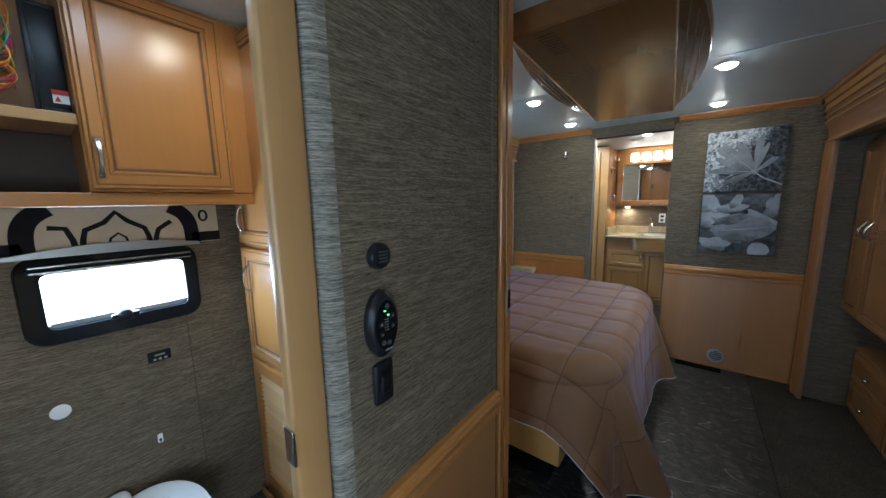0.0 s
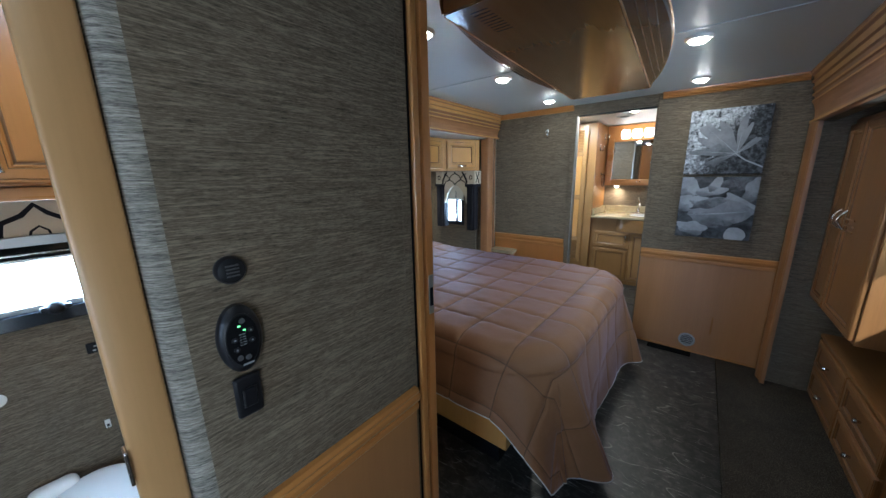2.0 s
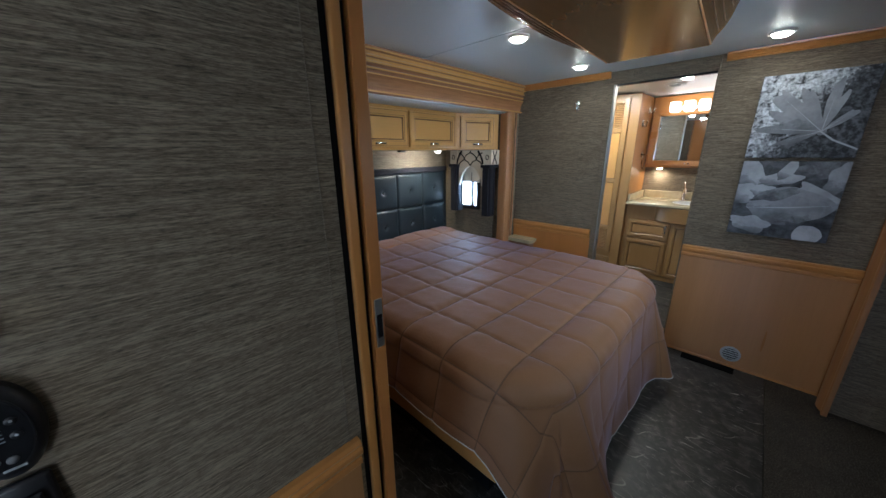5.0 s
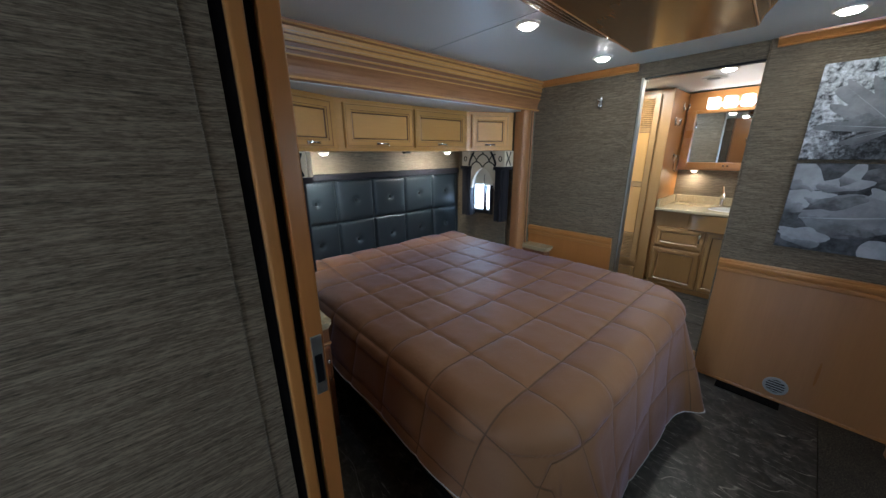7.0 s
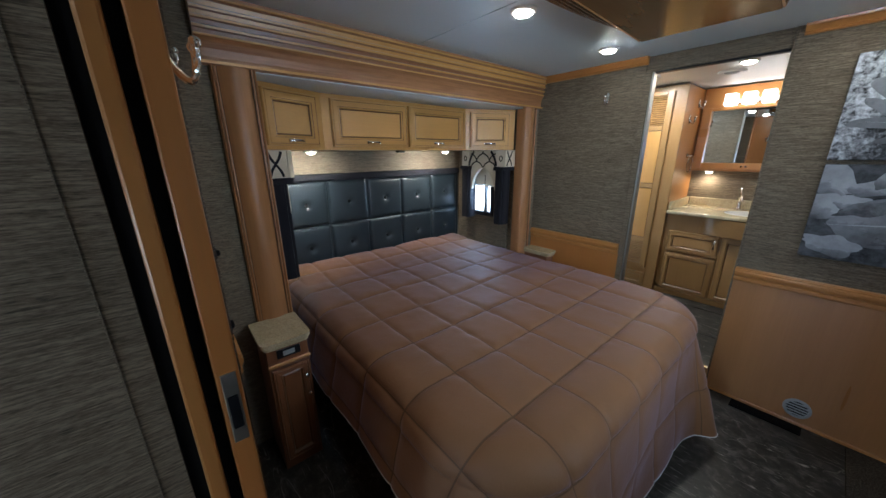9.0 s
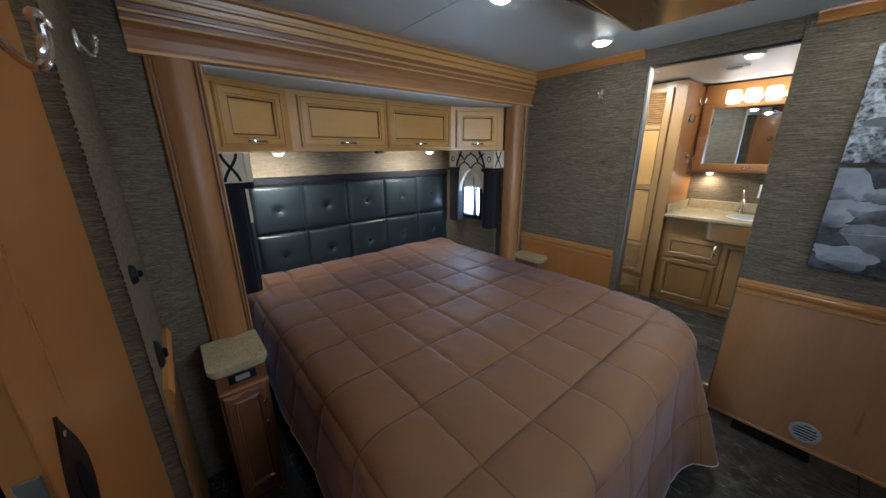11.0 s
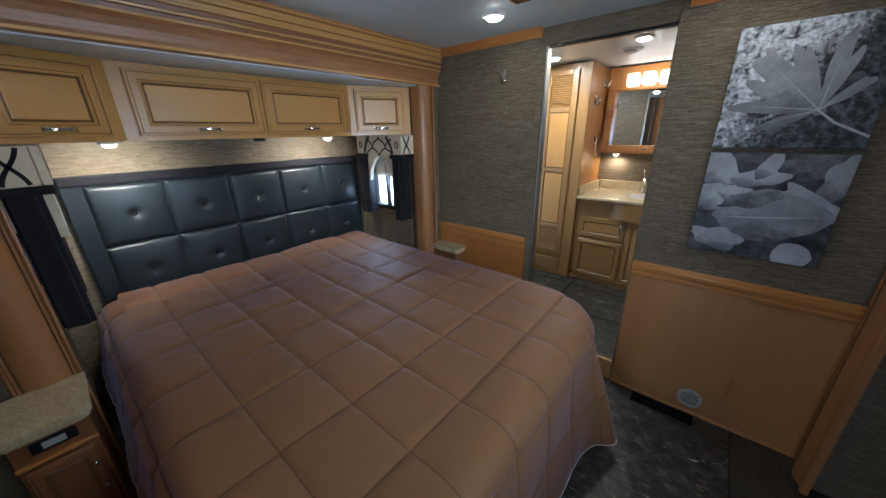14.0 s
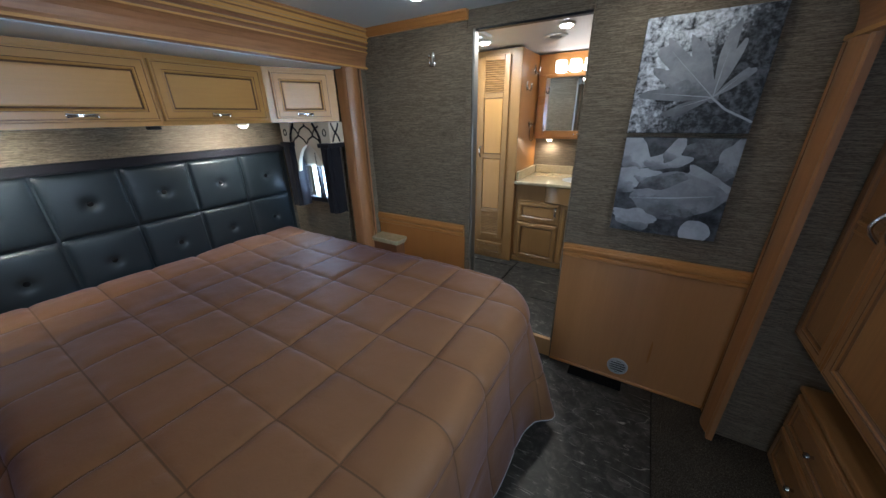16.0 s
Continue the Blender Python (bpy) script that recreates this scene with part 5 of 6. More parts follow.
# ---------------------------------------------------------------- wall fittings of the bedroom
def coat_hook(at, out, label, double=False, group="coat hooks"):
    """A nickel hook on a plate: at on the wall, out the way off it."""
    p, n = Vector(at), Vector(out)
    s = n.cross(Vector((0, 0, 1)))
    t = thing("coat_hook", p, label, "hook", group)
    ax = "Y" if abs(n.y) > 0.5 else "X"
    sg = n.y if ax == "Y" else n.x
    part("plate", lathe(bmesh.new(), [(0.016, 0.0), (0.016, 0.004 * sg), (0.012, 0.009 * sg)], p + Vector((0, 0, 0.018)), ax, 18, (0.9, 2.6)), M["chrome"], t, smooth=True)
    arms = ((0.0, 1.0),) if not double else ((-0.022, 1.5), (0.022, 1.5))
    for off, k in arms:
        pts = [p + s * off * (i / 10) + n * (0.006 + k * 0.036 * math.sin(math.pi * 0.5 * i / 10)) + Vector((0, 0, 0.012 - k * 0.034 * math.sin(math.pi * i / 10) + 0.018 * (i / 10) ** 3)) for i in range(11)]
        part("arm", tube(bmesh.new(), pts, 0.0065, 8), M["chrome"], t, smooth=True)
        bm = bmesh.new()
        bmesh.ops.create_uvsphere(bm, u_segments=12, v_segments=8, radius=0.011, matrix=Matrix.Translation(pts[-1]))
        part("knob", bm, M["chrome"], t, smooth=True)
    return t


coat_hook((-0.52, REAR - 0.001, 1.815), (0, -1, 0), "small brushed nickel hook on the rear wall")
coat_hook((-0.955, 1.151, 1.80), (0, 1, 0), "small brushed nickel hook on the front wall")
coat_hook((-0.26, 1.117, 1.66), (0, 1, 0), "double nickel coat hook on the pocket door", True)

for at, hz, lb in (((-0.65, 1.150, 1.172), 0.024, "small black rubber door stop on the wall"), ((-0.695, 1.150, 0.89), 0.040, "black power outlet on the front wall")):
    t = thing("wall_socket" if hz > 0.03 else "door_stop", at, lb, "outlet" if hz > 0.03 else "door stop")
    part("plate", lathe(bmesh.new(), [(hz, 0.0), (hz, 0.008), (hz * 0.7, 0.016)], at, "Y", 18, (0.8, 1.2)), M["black"], t, smooth=True)
    part("core", lathe(bmesh.new(), [(hz * 0.4, 0.012), (hz * 0.4, 0.022), (hz * 0.25, 0.026)], at, "Y", 14), M["blackmat"], t, smooth=True)

grille = thing("wall_vent", (0.746, REAR - 0.006, 0.10), "round grey louvred vent low on the wainscot", "vent")
part("ring", lathe(bmesh.new(), [(0.056, 0.0), (0.056, -0.006), (0.050, -0.010), (0.044, -0.010), (0.042, -0.003)], (0.746, REAR - 0.006, 0.105), "Y", 32), M["grey"], grille, smooth=True)
for k in range(5):
    dz = (k - 2) * 0.016
    hw = math.sqrt(0.043 ** 2 - dz ** 2)
    part("slat", B(0.746 - hw, 0.746 + hw, REAR - 0.0165, REAR - 0.0110, 0.105 + dz - 0.0035, 0.105 + dz + 0.0035, bevel=0.0012), M["grey"], grille)
part("backing", lathe(bmesh.new(), [(0.0425, -0.0032), (0.0425, -0.0046)], (0.746, REAR - 0.006, 0.105), "Y", 28), M["black"], grille)

toe = thing("floor_vent", (0.63, REAR - 0.03, 0.0), "black slotted floor vent along the wall base", "vent")
part("tray", B(0.485, 0.785, REAR - 0.095, REAR - 0.015, 0.0005, 0.006, bevel=0.002), M["blackmat"], toe)
for k in range(14):
    part("bar", B(0.495 + k * 0.020, 0.503 + k * 0.020, REAR - 0.090, REAR - 0.020, 0.0062, 0.009), M["blackmat"], toe)

# round speaker, oval remote panel and rocker switch on the partition
X = HALL_L
spk = thing("wall_buzzer", (X, 0.572, 1.307), "small round black slotted buzzer on the partition", "buzzer")
part("dome", lathe(bmesh.new(), [(0.0245, 0.0), (0.0245, 0.008), (0.021, 0.014), (0.012, 0.017)], (X, 0.572, 1.307), "X", 28), M["black"], spk, smooth=True)
for k in range(4):
    part("slot", B(X + 0.0155, X + 0.0185, 0.562, 0.582, 1.297 + k * 0.006, 1.2995 + k * 0.006), M["dimgrey"], spk)
rem = thing("control_panel", (X, 0.569, 1.18), "oval black fan control panel with green lights", "control panel")
part("case", lathe(bmesh.new(), [(0.0355, 0.0), (0.0355, 0.012), (0.031, 0.019), (0.026, 0.021)], (X, 0.569, 1.181), "X", 40, (1.0, 1.80)), M["black"], rem, "oval black case", smooth=True)
part("face", lathe(bmesh.new(), [(0.0255, 0.0205), (0.0255, 0.0222)], (X, 0.569, 1.181), "X", 36, (1.0, 1.85)), M["blackmat"], rem)
part("rim", lathe(bmesh.new(), [(0.0275, 0.0204), (0.0275, 0.0216), (0.0258, 0.0219)], (X, 0.569, 1.181), "X", 36, (1.0, 1.83)), M["black"], rem, smooth=True)
for dy, dz in ((-0.004, 0.028), (0.0036, 0.019)):
    part("green_light", B(X + 0.022, X + 0.0232, 0.569 + dy - 0.0022, 0.569 + dy + 0.0022, 1.181 + dz - 0.0012, 1.181 + dz + 0.0012), M["green"], rem, "lit green light")
part("sensor", lathe(bmesh.new(), [(0.0050, 0.0221), (0.0050, 0.0228), (0.0035, 0.0232)], (X, 0.571, 1.217), "X", 16), M["dimgrey"], rem, "dim blue-grey round sensor", smooth=True)
for dy, dz in ((-0.013, 0.005), (0.014, 0.0155), (-0.012, -0.014), (0.014, -0.004), (-0.009, -0.031), (0.004, -0.034)):
    knob = part("button", lathe(bmesh.new(), [(0.0050, 0.0221), (0.0050, 0.0233), (0.0042, 0.0238)], (X, 0.569 + dy, 1.181 + dz), "X", 16), M["dimgrey"] if dz < -0.03 else M["black"], rem, "small dark round button", smooth=True)
    if dz > -0.03:
        part("dot", lathe(bmesh.new(), [(0.0016, 0.0237), (0.0016, 0.0242)], (X, 0.569 + dy, 1.181 + dz), "X", 10), M["grey"], knob, "pale centre dot")
for dz in (0.012, 0.007, 0.002, -0.003, -0.008):
    for dy, ln in ((-0.0035, 0.0018), (0.0022, 0.0026)):
        part("marking", B(X + 0.0221, X + 0.0227, 0.569 + dy - ln, 0.569 + dy + ln, 1.181 + dz - 0.0005, 1.181 + dz + 0.0005), M["grey"], rem, "pale bar of writing")
part("marking", B(X + 0.0221, X + 0.0227, 0.563, 0.581, 1.1335, 1.1365), M["grey"], rem, "pale bar of writing")
sw = thing("light_switch", (X, 0.568, 1.065), "black rocker light switch on the partition", "switch")
part("plate", B(X, X + 0.012, 0.545, 0.591, 1.024, 1.106, bevel=0.006, seg=3), M["black"], sw, smooth=True)
bm = B(X + 0.011, X + 0.018, 0.556, 0.580, 1.045, 1.085, bevel=0.003)
bmesh.ops.rotate(bm, cent=(X + 0.014, 0.568, 1.065), matrix=Matrix.Rotation(radians(7), 3, "Y"), verts=bm.verts)
part("rocker", bm, M["black"], sw)

# ---------------------------------------------------------------- wardrobe in the right-hand slide-out
WX = 1.335
ward = thing("wardrobe", (1.6, 3.0, 0.655), "honey-brown wardrobe unit hung above the drawers", "wardrobe")
part("body", B(WX + 0.002, 1.838, 2.625, 3.372, 0.655, 1.730, bevel=0.003), M["wardrobe"], ward, "pale end panel and carcass")
for y1, y0, hy in ((3.365, 3.105, 3.150), (3.098, 2.640, 3.058)):
    d = cabinet_door(ward, (WX + 0.001, y1, 0.672), (0, -1, 0), (-1, 0, 0), y1 - y0, 1.030, M["wardrobe"], 1.0)
    pts = [Vector((WX - 0.019 - 0.030 * math.sin(math.pi * i / 12), hy, 1.140 + 0.10 * i / 12)) for i in range(13)]
    part("handle", tube(bmesh.new(), pts, 0.006, 10), M["chrome"], d, "bowed nickel handle", smooth=True)
    for z in (1.140, 1.170, 1.200):
        part("bar", B(WX - 0.024, WX - 0.018, min(hy, hy + (0.14 if y1 > 3.2 else -0.14)), max(hy, hy + (0.14 if y1 > 3.2 else -0.14)), z - 0.006, z + 0.006, bevel=0.003), M["wardrobe_y"], d, "raised cross bar")
drw = thing("drawer_chest", (1.6, 2.9, 0.004), "dark honey-brown chest of drawers under the wardrobe", "drawers")
part("body", B(1.422, 1.838, 2.30, 3.352, 0.004, 0.415, bevel=0.004), M["wardrobe"], drw)
part("top", B(1.405, 1.838, 2.29, 3.356, 0.416, 0.440, bevel=0.006), M["wardrobe_y"], drw)
for y1, y0 in ((3.335, 2.83), (2.82, 2.315)):
    for z0, z1 in ((0.03, 0.215), (0.225, 0.405)):
        d = part("drawer", raised(bmesh.new(), (1.421, y1, z0), (0, -1, 0), (-1, 0, 0), y1 - y0, z1 - z0, ring_scale(0.8), (3, 6, 9, 10)), [M["wardrobe_y"], M["glaze"]], drw)
        part("knob", lathe(bmesh.new(), [(0.006, 0.0), (0.006, -0.012), (0.013, -0.017), (0.011, -0.026), (0.004, -0.029)], (1.404, (y0 + y1) / 2, (z0 + z1) / 2), "X", 16), M["chrome"], d, "nickel knob", smooth=True)

# ---------------------------------------------------------------- bathroom
PY, PX0, PX1, PZ0, PZ1 = 4.64, -0.80, -0.345, BATH_Z, 2.035


def slats(parent, x0, x1, y, z0, z1, n, material):
    for k in range(n):
        z = z0 + (z1 - z0) * (k + 0.5) / n
        bm = B(x0, x1, y - 0.004, y + 0.010, z - 0.0025, z + 0.0025)
        bmesh.ops.rotate(bm, cent=((x0 + x1) / 2, y, z), matrix=Matrix.Rotation(radians(38), 3, "X"), verts=bm.verts)
        part("slat", bm, material, parent)


pan = thing("linen_cabinet", (-0.57, 4.9, BATH_Z), "tall tan linen cabinet with louvred door vents", "cabinet")
part("body", B(PX0, PX1, PY, 5.218, PZ0, PZ1, bevel=0.003), [M["honey"]], pan, "honey-brown side and carcass")
part("face_frame", B(PX0, PX1 + 0.003, PY - 0.018, PY - 0.0005, PZ0, PZ1, bevel=0.003), M["taupe"], pan, "taupe face frame")
dx0, dx1, dy = -0.715, -0.435, PY - 0.042
bm = bmesh.new()
for a, b, c, d in ((dx0, dx0 + 0.05, 0.36, 1.99), (dx1 - 0.05, dx1, 0.36, 1.99), (dx0 + 0.05, dx1 - 0.05, 0.36, 0.40), (dx0 + 0.05, dx1 - 0.05, 0.625, 0.665), (dx0 + 0.05, dx1 - 0.05, 1.150, 1.190),
                   (dx0 + 0.05, dx1 - 0.05, 1.665, 1.705), (dx0 + 0.05, dx1 - 0.05, 1.955, 1.99)):
    box(bm, a, b, dy, dy + 0.022, c, d, bevel=0.004)
pdoor = part("door", bm, M["taupe"], pan, "taupe framed door")
for z0, z1 in ((0.660, 1.155), (1.185, 1.670)):
    part("panel", B(dx0 + 0.055, dx1 - 0.055, dy + 0.007, dy + 0.013, z0 + 0.010, z1 - 0.010, bevel=0.004), M["tan"], pdoor)
    part("panel_back", B(dx0 + 0.045, dx1 - 0.045, dy + 0.0155, dy + 0.0185, z0, z1), M["glaze"], pdoor, "dark glazed line round the panel")
for z0, z1, n in ((0.40, 0.625, 13), (1.705, 1.955, 14)):
    part("vent_back", B(dx0 + 0.045, dx1 - 0.045, dy + 0.016, dy + 0.020, z0 - 0.005, z1 + 0.005), M["glaze"], pdoor)
    slats(pdoor, dx0 + 0.05, dx1 - 0.05, dy + 0.006, z0, z1, n, M["taupe"])
bar_handle(pdoor, (dx0 + 0.026, dy - 0.001, 1.21), (0, 0, 1), (0, -1, 0), 0.09)
part("kick_drawer", raised(bmesh.new(), (dx0, PY - 0.019, 0.175), (1, 0, 0), (0, -1, 0), dx1 - dx0, 0.13, ring_scale(0.6), (3, 6, 9, 10)), [M["taupe"], M["glaze"]], pan)

VX0, VX1, VY = -0.340, 1.10, 4.665
van = thing("vanity", (0.3, 4.9, BATH_Z), "taupe bathroom vanity with raised panel drawers", "vanity")
part("body", B(VX0, VX1, VY + 0.002, 5.218, BATH_Z + 0.08, 0.925, bevel=0.003), M["taupe"], van)
part("kick", B(VX0, VX1, VY + 0.06, 5.2, BATH_Z, BATH_Z + 0.08), M["taupe"], van)
part("foot_rail", B(VX0, VX1, VY - 0.010, VY + 0.02, BATH_Z + 0.004, BATH_Z + 0.05, bevel=0.004), M["taupe"], van)
bow = [(-0.06 + 0.70 * i / 24, VY - 0.004 - 0.075 * math.sin(math.pi * i / 24) ** 0.8) for i in range(25)]
part("sink_apron", sweep(bmesh.new(), bow + [(0.64, VY + 0.001), (-0.06, VY + 0.001)], "Z", 0.778, 0.924), M["apron"], van, "bowed glossy brown sink apron", smooth=True)
for x0, x1, z0, z1, hand in ((-0.300, 0.085, 0.575, 0.765, True), (-0.300, 0.085, 0.185, 0.555, False), (0.100, 0.50, 0.185, 0.765, True), (0.51, 0.92, 0.185, 0.765, True)):
    d = part("drawer" if z1 - z0 < 0.3 else "door", raised(bmesh.new(), (x0, VY + 0.001, z0), (1, 0, 0), (0, -1, 0), x1 - x0, z1 - z0, ring_scale(0.85), (3, 6, 9, 10)), [M["taupe"], M["glaze"]], van)
    if hand:
        bar_handle(d, (x1 - 0.030, VY - 0.021, (z0 + z1) / 2 + 0.02), (0, 0, 1), (0, -1, 0), 0.08)
ctop = thing("countertop", (0.3, 4.9, 0.926), "speckled beige stone countertop", "countertop")
bm = bmesh.new()
box(bm, VX0 + 0.002, VX1, 4.600, 5.216, 0.927, 0.955, bevel=0.007, seg=3)
part("slab", bm, M["stone"], ctop, smooth=True)
part("backsplash", B(VX0 + 0.03, VX1, 5.190, 5.217, 0.956, 1.035, bevel=0.004), M["stone"], ctop)
part("side_splash", B(VX0 + 0.003, VX0 + 0.026, 4.640, 5.188, 0.956, 1.035, bevel=0.004), M["stone"], ctop)
sink = thing("sink", (0.22, 4.88, 0.956), "round white sink bowl set in the stone top", "sink")
part("rim", lathe(bmesh.new(), [(0.185, 0.0), (0.185, 0.004), (0.172, 0.007), (0.162, 0.004)], (0.22, 4.87, 0.9555), "Z", 40, (1.0, 0.78)), M["ceramic"], sink, smooth=True)
part("bowl", lathe(bmesh.new(), [(0.162, 0.0045), (0.13, 0.0020), (0.05, 0.0008), (0.02, 0.0006)], (0.22, 4.87, 0.956), "Z", 40, (1.0, 0.78)), M["grey"], sink, smooth=True)
fau = thing("faucet", (0.09, 5.11, 0.956), "brushed nickel single-lever faucet", "faucet")
part("base", lathe(bmesh.new(), [(0.026, 0.0), (0.026, 0.008), (0.018, 0.014), (0.016, 0.10), (0.018, 0.115)], (0.09, 5.11, 0.956), "Z", 20), M["chrome"], fau, smooth=True)
part("spout", tube(bmesh.new(), [(0.09 + 0.03 * q, 5.10 - 0.12 * q, 1.045 + 0.045 * math.sin(math.pi * q)) for q in [i / 10 for i in range(11)]], 0.010, 10), M["chrome"], fau, smooth=True)
part("lever", tube(bmesh.new(), [(0.09, 5.11, 1.070), (0.088, 5.115, 1.115), (0.080, 5.130, 1.150)], 0.007, 8), M["chrome"], fau, smooth=True)

mirc = thing("medicine_cabinet", (0.3, 5.13, 1.29), "honey-brown mirrored bathroom wall cabinet", "mirror cabinet")
MY = 5.085
part("body", B(-0.335, 1.10, MY + 0.03, 5.218, 1.300, 2.035, bevel=0.003), M["honey_x"], mirc)
bm = bmesh.new()
for a, b, c, d in ((-0.320, -0.255, 1.315, 1.865), (1.02, 1.09, 1.315, 1.865), (-0.255, 1.02, 1.315, 1.375), (-0.255, 1.02, 1.835, 1.865)):
    box(bm, a, b, MY, MY + 0.029, c, d, bevel=0.006)
part("frame", bm, M["honey_x"], mirc, "moulded wooden mirror frame")
part("door_gap", B(0.058, 0.062, MY + 0.0105, MY + 0.019, 1.373, 1.838), M["glaze"], mirc, "dark line between the two mirror doors")
for kx in (0.044, 0.076):
    part("knob", lathe(bmesh.new(), [(0.006, 0.0), (0.006, -0.010), (0.010, -0.014), (0.008, -0.020)], (kx, MY, 1.345), "Y", 14), M["chrome"], mirc, "small nickel knob", smooth=True)
part("mirror", B(-0.257, 1.022, MY + 0.012, MY + 0.018, 1.373, 1.838), M["mirror"], mirc, "mirror pane")
bar = thing("vanity_light", (0.3, 5.09, 1.86), "row of lit frosted glass cubes on a nickel bar", "light")
part("bar", B(-0.18, 0.62, MY + 0.012, MY + 0.029, 1.885, 1.925, bevel=0.004), M["chrome"], bar)
for k in range(6):
    x = -0.125 + k * 0.122
    part("shade", B(x - 0.042, x + 0.042, MY - 0.075, MY + 0.011, 1.868, 1.965, bevel=0.012, seg=3), M["vanity"], bar, "glowing frosted glass cube", smooth=True)
puck((-0.19, 5.15, 1.299), "lit small puck light under the mirror cabinet", "cabinet lights", 0.036, "lampwarm", 1.0)
outlet = thing("wall_outlet", (0.20, 5.217, 1.13), "white double power outlet behind the sink", "outlet")
part("plate", B(0.165, 0.235, 5.210, 5.2185, 1.085, 1.200, bevel=0.002), M["white"], outlet)
for z in (1.115, 1.165):
    part("socket", B(0.184, 0.216, 5.208, 5.2105, z - 0.014, z + 0.014, bevel=0.001), M["black"], outlet)
cv = thing("ceiling_vent", (-0.048, 4.45, CEIL - 0.001), "round white ceiling vent in the bathroom", "vent")
part("ring", lathe(bmesh.new(), [(0.085, 0.0), (0.085, -0.006), (0.07, -0.014), (0.05, -0.010), (0.045, -0.004)], (-0.048, 4.45, CEIL - 0.001), "Z", 32), M["white"], cv, smooth=True)
part("core", lathe(bmesh.new(), [(0.044, -0.003), (0.044, -0.012), (0.03, -0.016)], (-0.048, 4.45, CEIL - 0.001), "Z", 28), M["grey"], cv, smooth=True)
for hy, hz in ((5.0, 1.885), (4.79, 1.74)):
    coat_hook((PX1 + 0.001, hy, hz), (1, 0, 0), "small nickel hook on the linen cabinet's side", group="bathroom hooks")
ringt = thing("towel_ring", (PX1, 4.93, 1.43), "nickel towel ring on the linen cabinet's side", "towel ring")
part("plate", lathe(bmesh.new(), [(0.026, 0.0), (0.026, 0.006), (0.014, 0.012), (0.012, 0.036)], (PX1 + 0.001, 4.93, 1.44), "X", 18), M["chrome"], ringt, smooth=True)
part("ring", tube(bmesh.new(), [(PX1 + 0.034, 4.93 + 0.075 * math.sin(a), 1.365 + 0.075 * math.cos(a)) for a in [2 * math.pi * i / 28 for i in range(29)]], 0.005, 8), M["chrome"], ringt, smooth=True)

# ---------------------------------------------------------------- toilet room
CX = -0.85
upc = thing("wall_cabinet", (-0.97, 0.4, 1.405), "honey-brown wall cabinet over the toilet with an open cubby", "cabinet")
bm = bmesh.new()
box(bm, -1.078, CX, 0.312, 0.757, 1.450, CEIL - 0.003, bevel=0.002)
part("body", bm, M["honey"], upc)
part("bottom_rail", B(-1.078, CX + 0.001, 0.002, 0.757, 1.408, 1.448, bevel=0.003), M["honey_y"], upc)
part("shelf", B(-1.078, CX, 0.002, 0.3115, 1.633, 1.663, bevel=0.003), M["trim"], upc, "pale wooden shelf board")
# dark board whose colour takes in the shade of the recessed niche
part("niche_back", B(-1.0785, -1.072, 0.002, 0.3115, 1.450, 1.631), M["darkback"], upc, "niche back, darkened for the recess's shade")
part("cubby_back", B(-1.0785, -1.072, 0.002, 0.3115, 1.664, CEIL - 0.003), M["trim"], upc, "pale cubby back")
cd = cabinet_door(upc, (CX + 0.001, 0.316, 1.458), (0, 1, 0), (1, 0, 0), 0.362, 0.575, M["honey"], 1.0)
bar_handle(cd, (CX + 0.022, 0.341, 1.545), (0, 0, 1), (1, 0, 0), 0.10)
tray = thing("black_tray", (-0.92, 0.25, 1.664), "black plastic lid leaning in the cubby with a warning label", "tray")
bm = B(-0.930, -0.914, 0.244, 0.3105, 1.666, 1.955, bevel=0.007, seg=3)
for a, b, c, d in ((0.244, 0.256, 1.668, 1.953), (0.256, 0.310, 1.941, 1.953), (0.256, 0.310, 1.668, 1.681)):
    box(bm, -0.9155, -0.909, a, b, c, d, bevel=0.0025)
part("lid", bm, M["black"], tray, smooth=True)
part("label_red", B(-0.9145, -0.9130, 0.278, 0.309, 1.720, 1.733), M["red"], tray, "red stripe of the label")
part("label_white", B(-0.9145, -0.9132, 0.278, 0.309, 1.697, 1.7195), M["white"], tray, "white label field")
part("label_sign", sweep(bmesh.new(), [(0.281, 1.701), (0.294, 1.701), (0.2875, 1.716)], "X", -0.9132, -0.9122), M["red"], tray, "red warning triangle")
for k, col in enumerate(((0.65, 0.06, 0.04), (0.70, 0.45, 0.03), (0.55, 0.05, 0.30), (0.05, 0.25, 0.12), (0.65, 0.20, 0.03))):
    cm = plain("cable_sheath_%d" % k, col, 0.4)
    t = thing("cable_coil", (-0.94, 0.215, 1.665), "coil of thin coloured cable in the cubby", "cable", "cable coils")
    random.seed(40 + k)
    pts = []
    rise, tilt, wide = random.uniform(0.02, 0.07), random.uniform(-0.35, 0.35), random.uniform(0.046, 0.056)
    for i in range(121):
        a = 2 * math.pi * i / 24
        u, v = wide * (1 + 0.07 * math.sin(i * 0.37 + k)) * math.cos(a + k), (0.030 + 0.010 * k) * math.sin(a + k)
        pts.append((-0.955 + 0.075 * math.sin(a * 0.3 + k), 0.172 + u, 1.716 + 0.034 * k + rise * i / 60 + v + tilt * u))
    part("cable", tube(bmesh.new(), pts, 0.0019, 6), cm, t, smooth=True)

win = thing("window_3", (-1.08, 0.375, 1.0), "black-framed crank window glowing with daylight", "window", kind="structure")


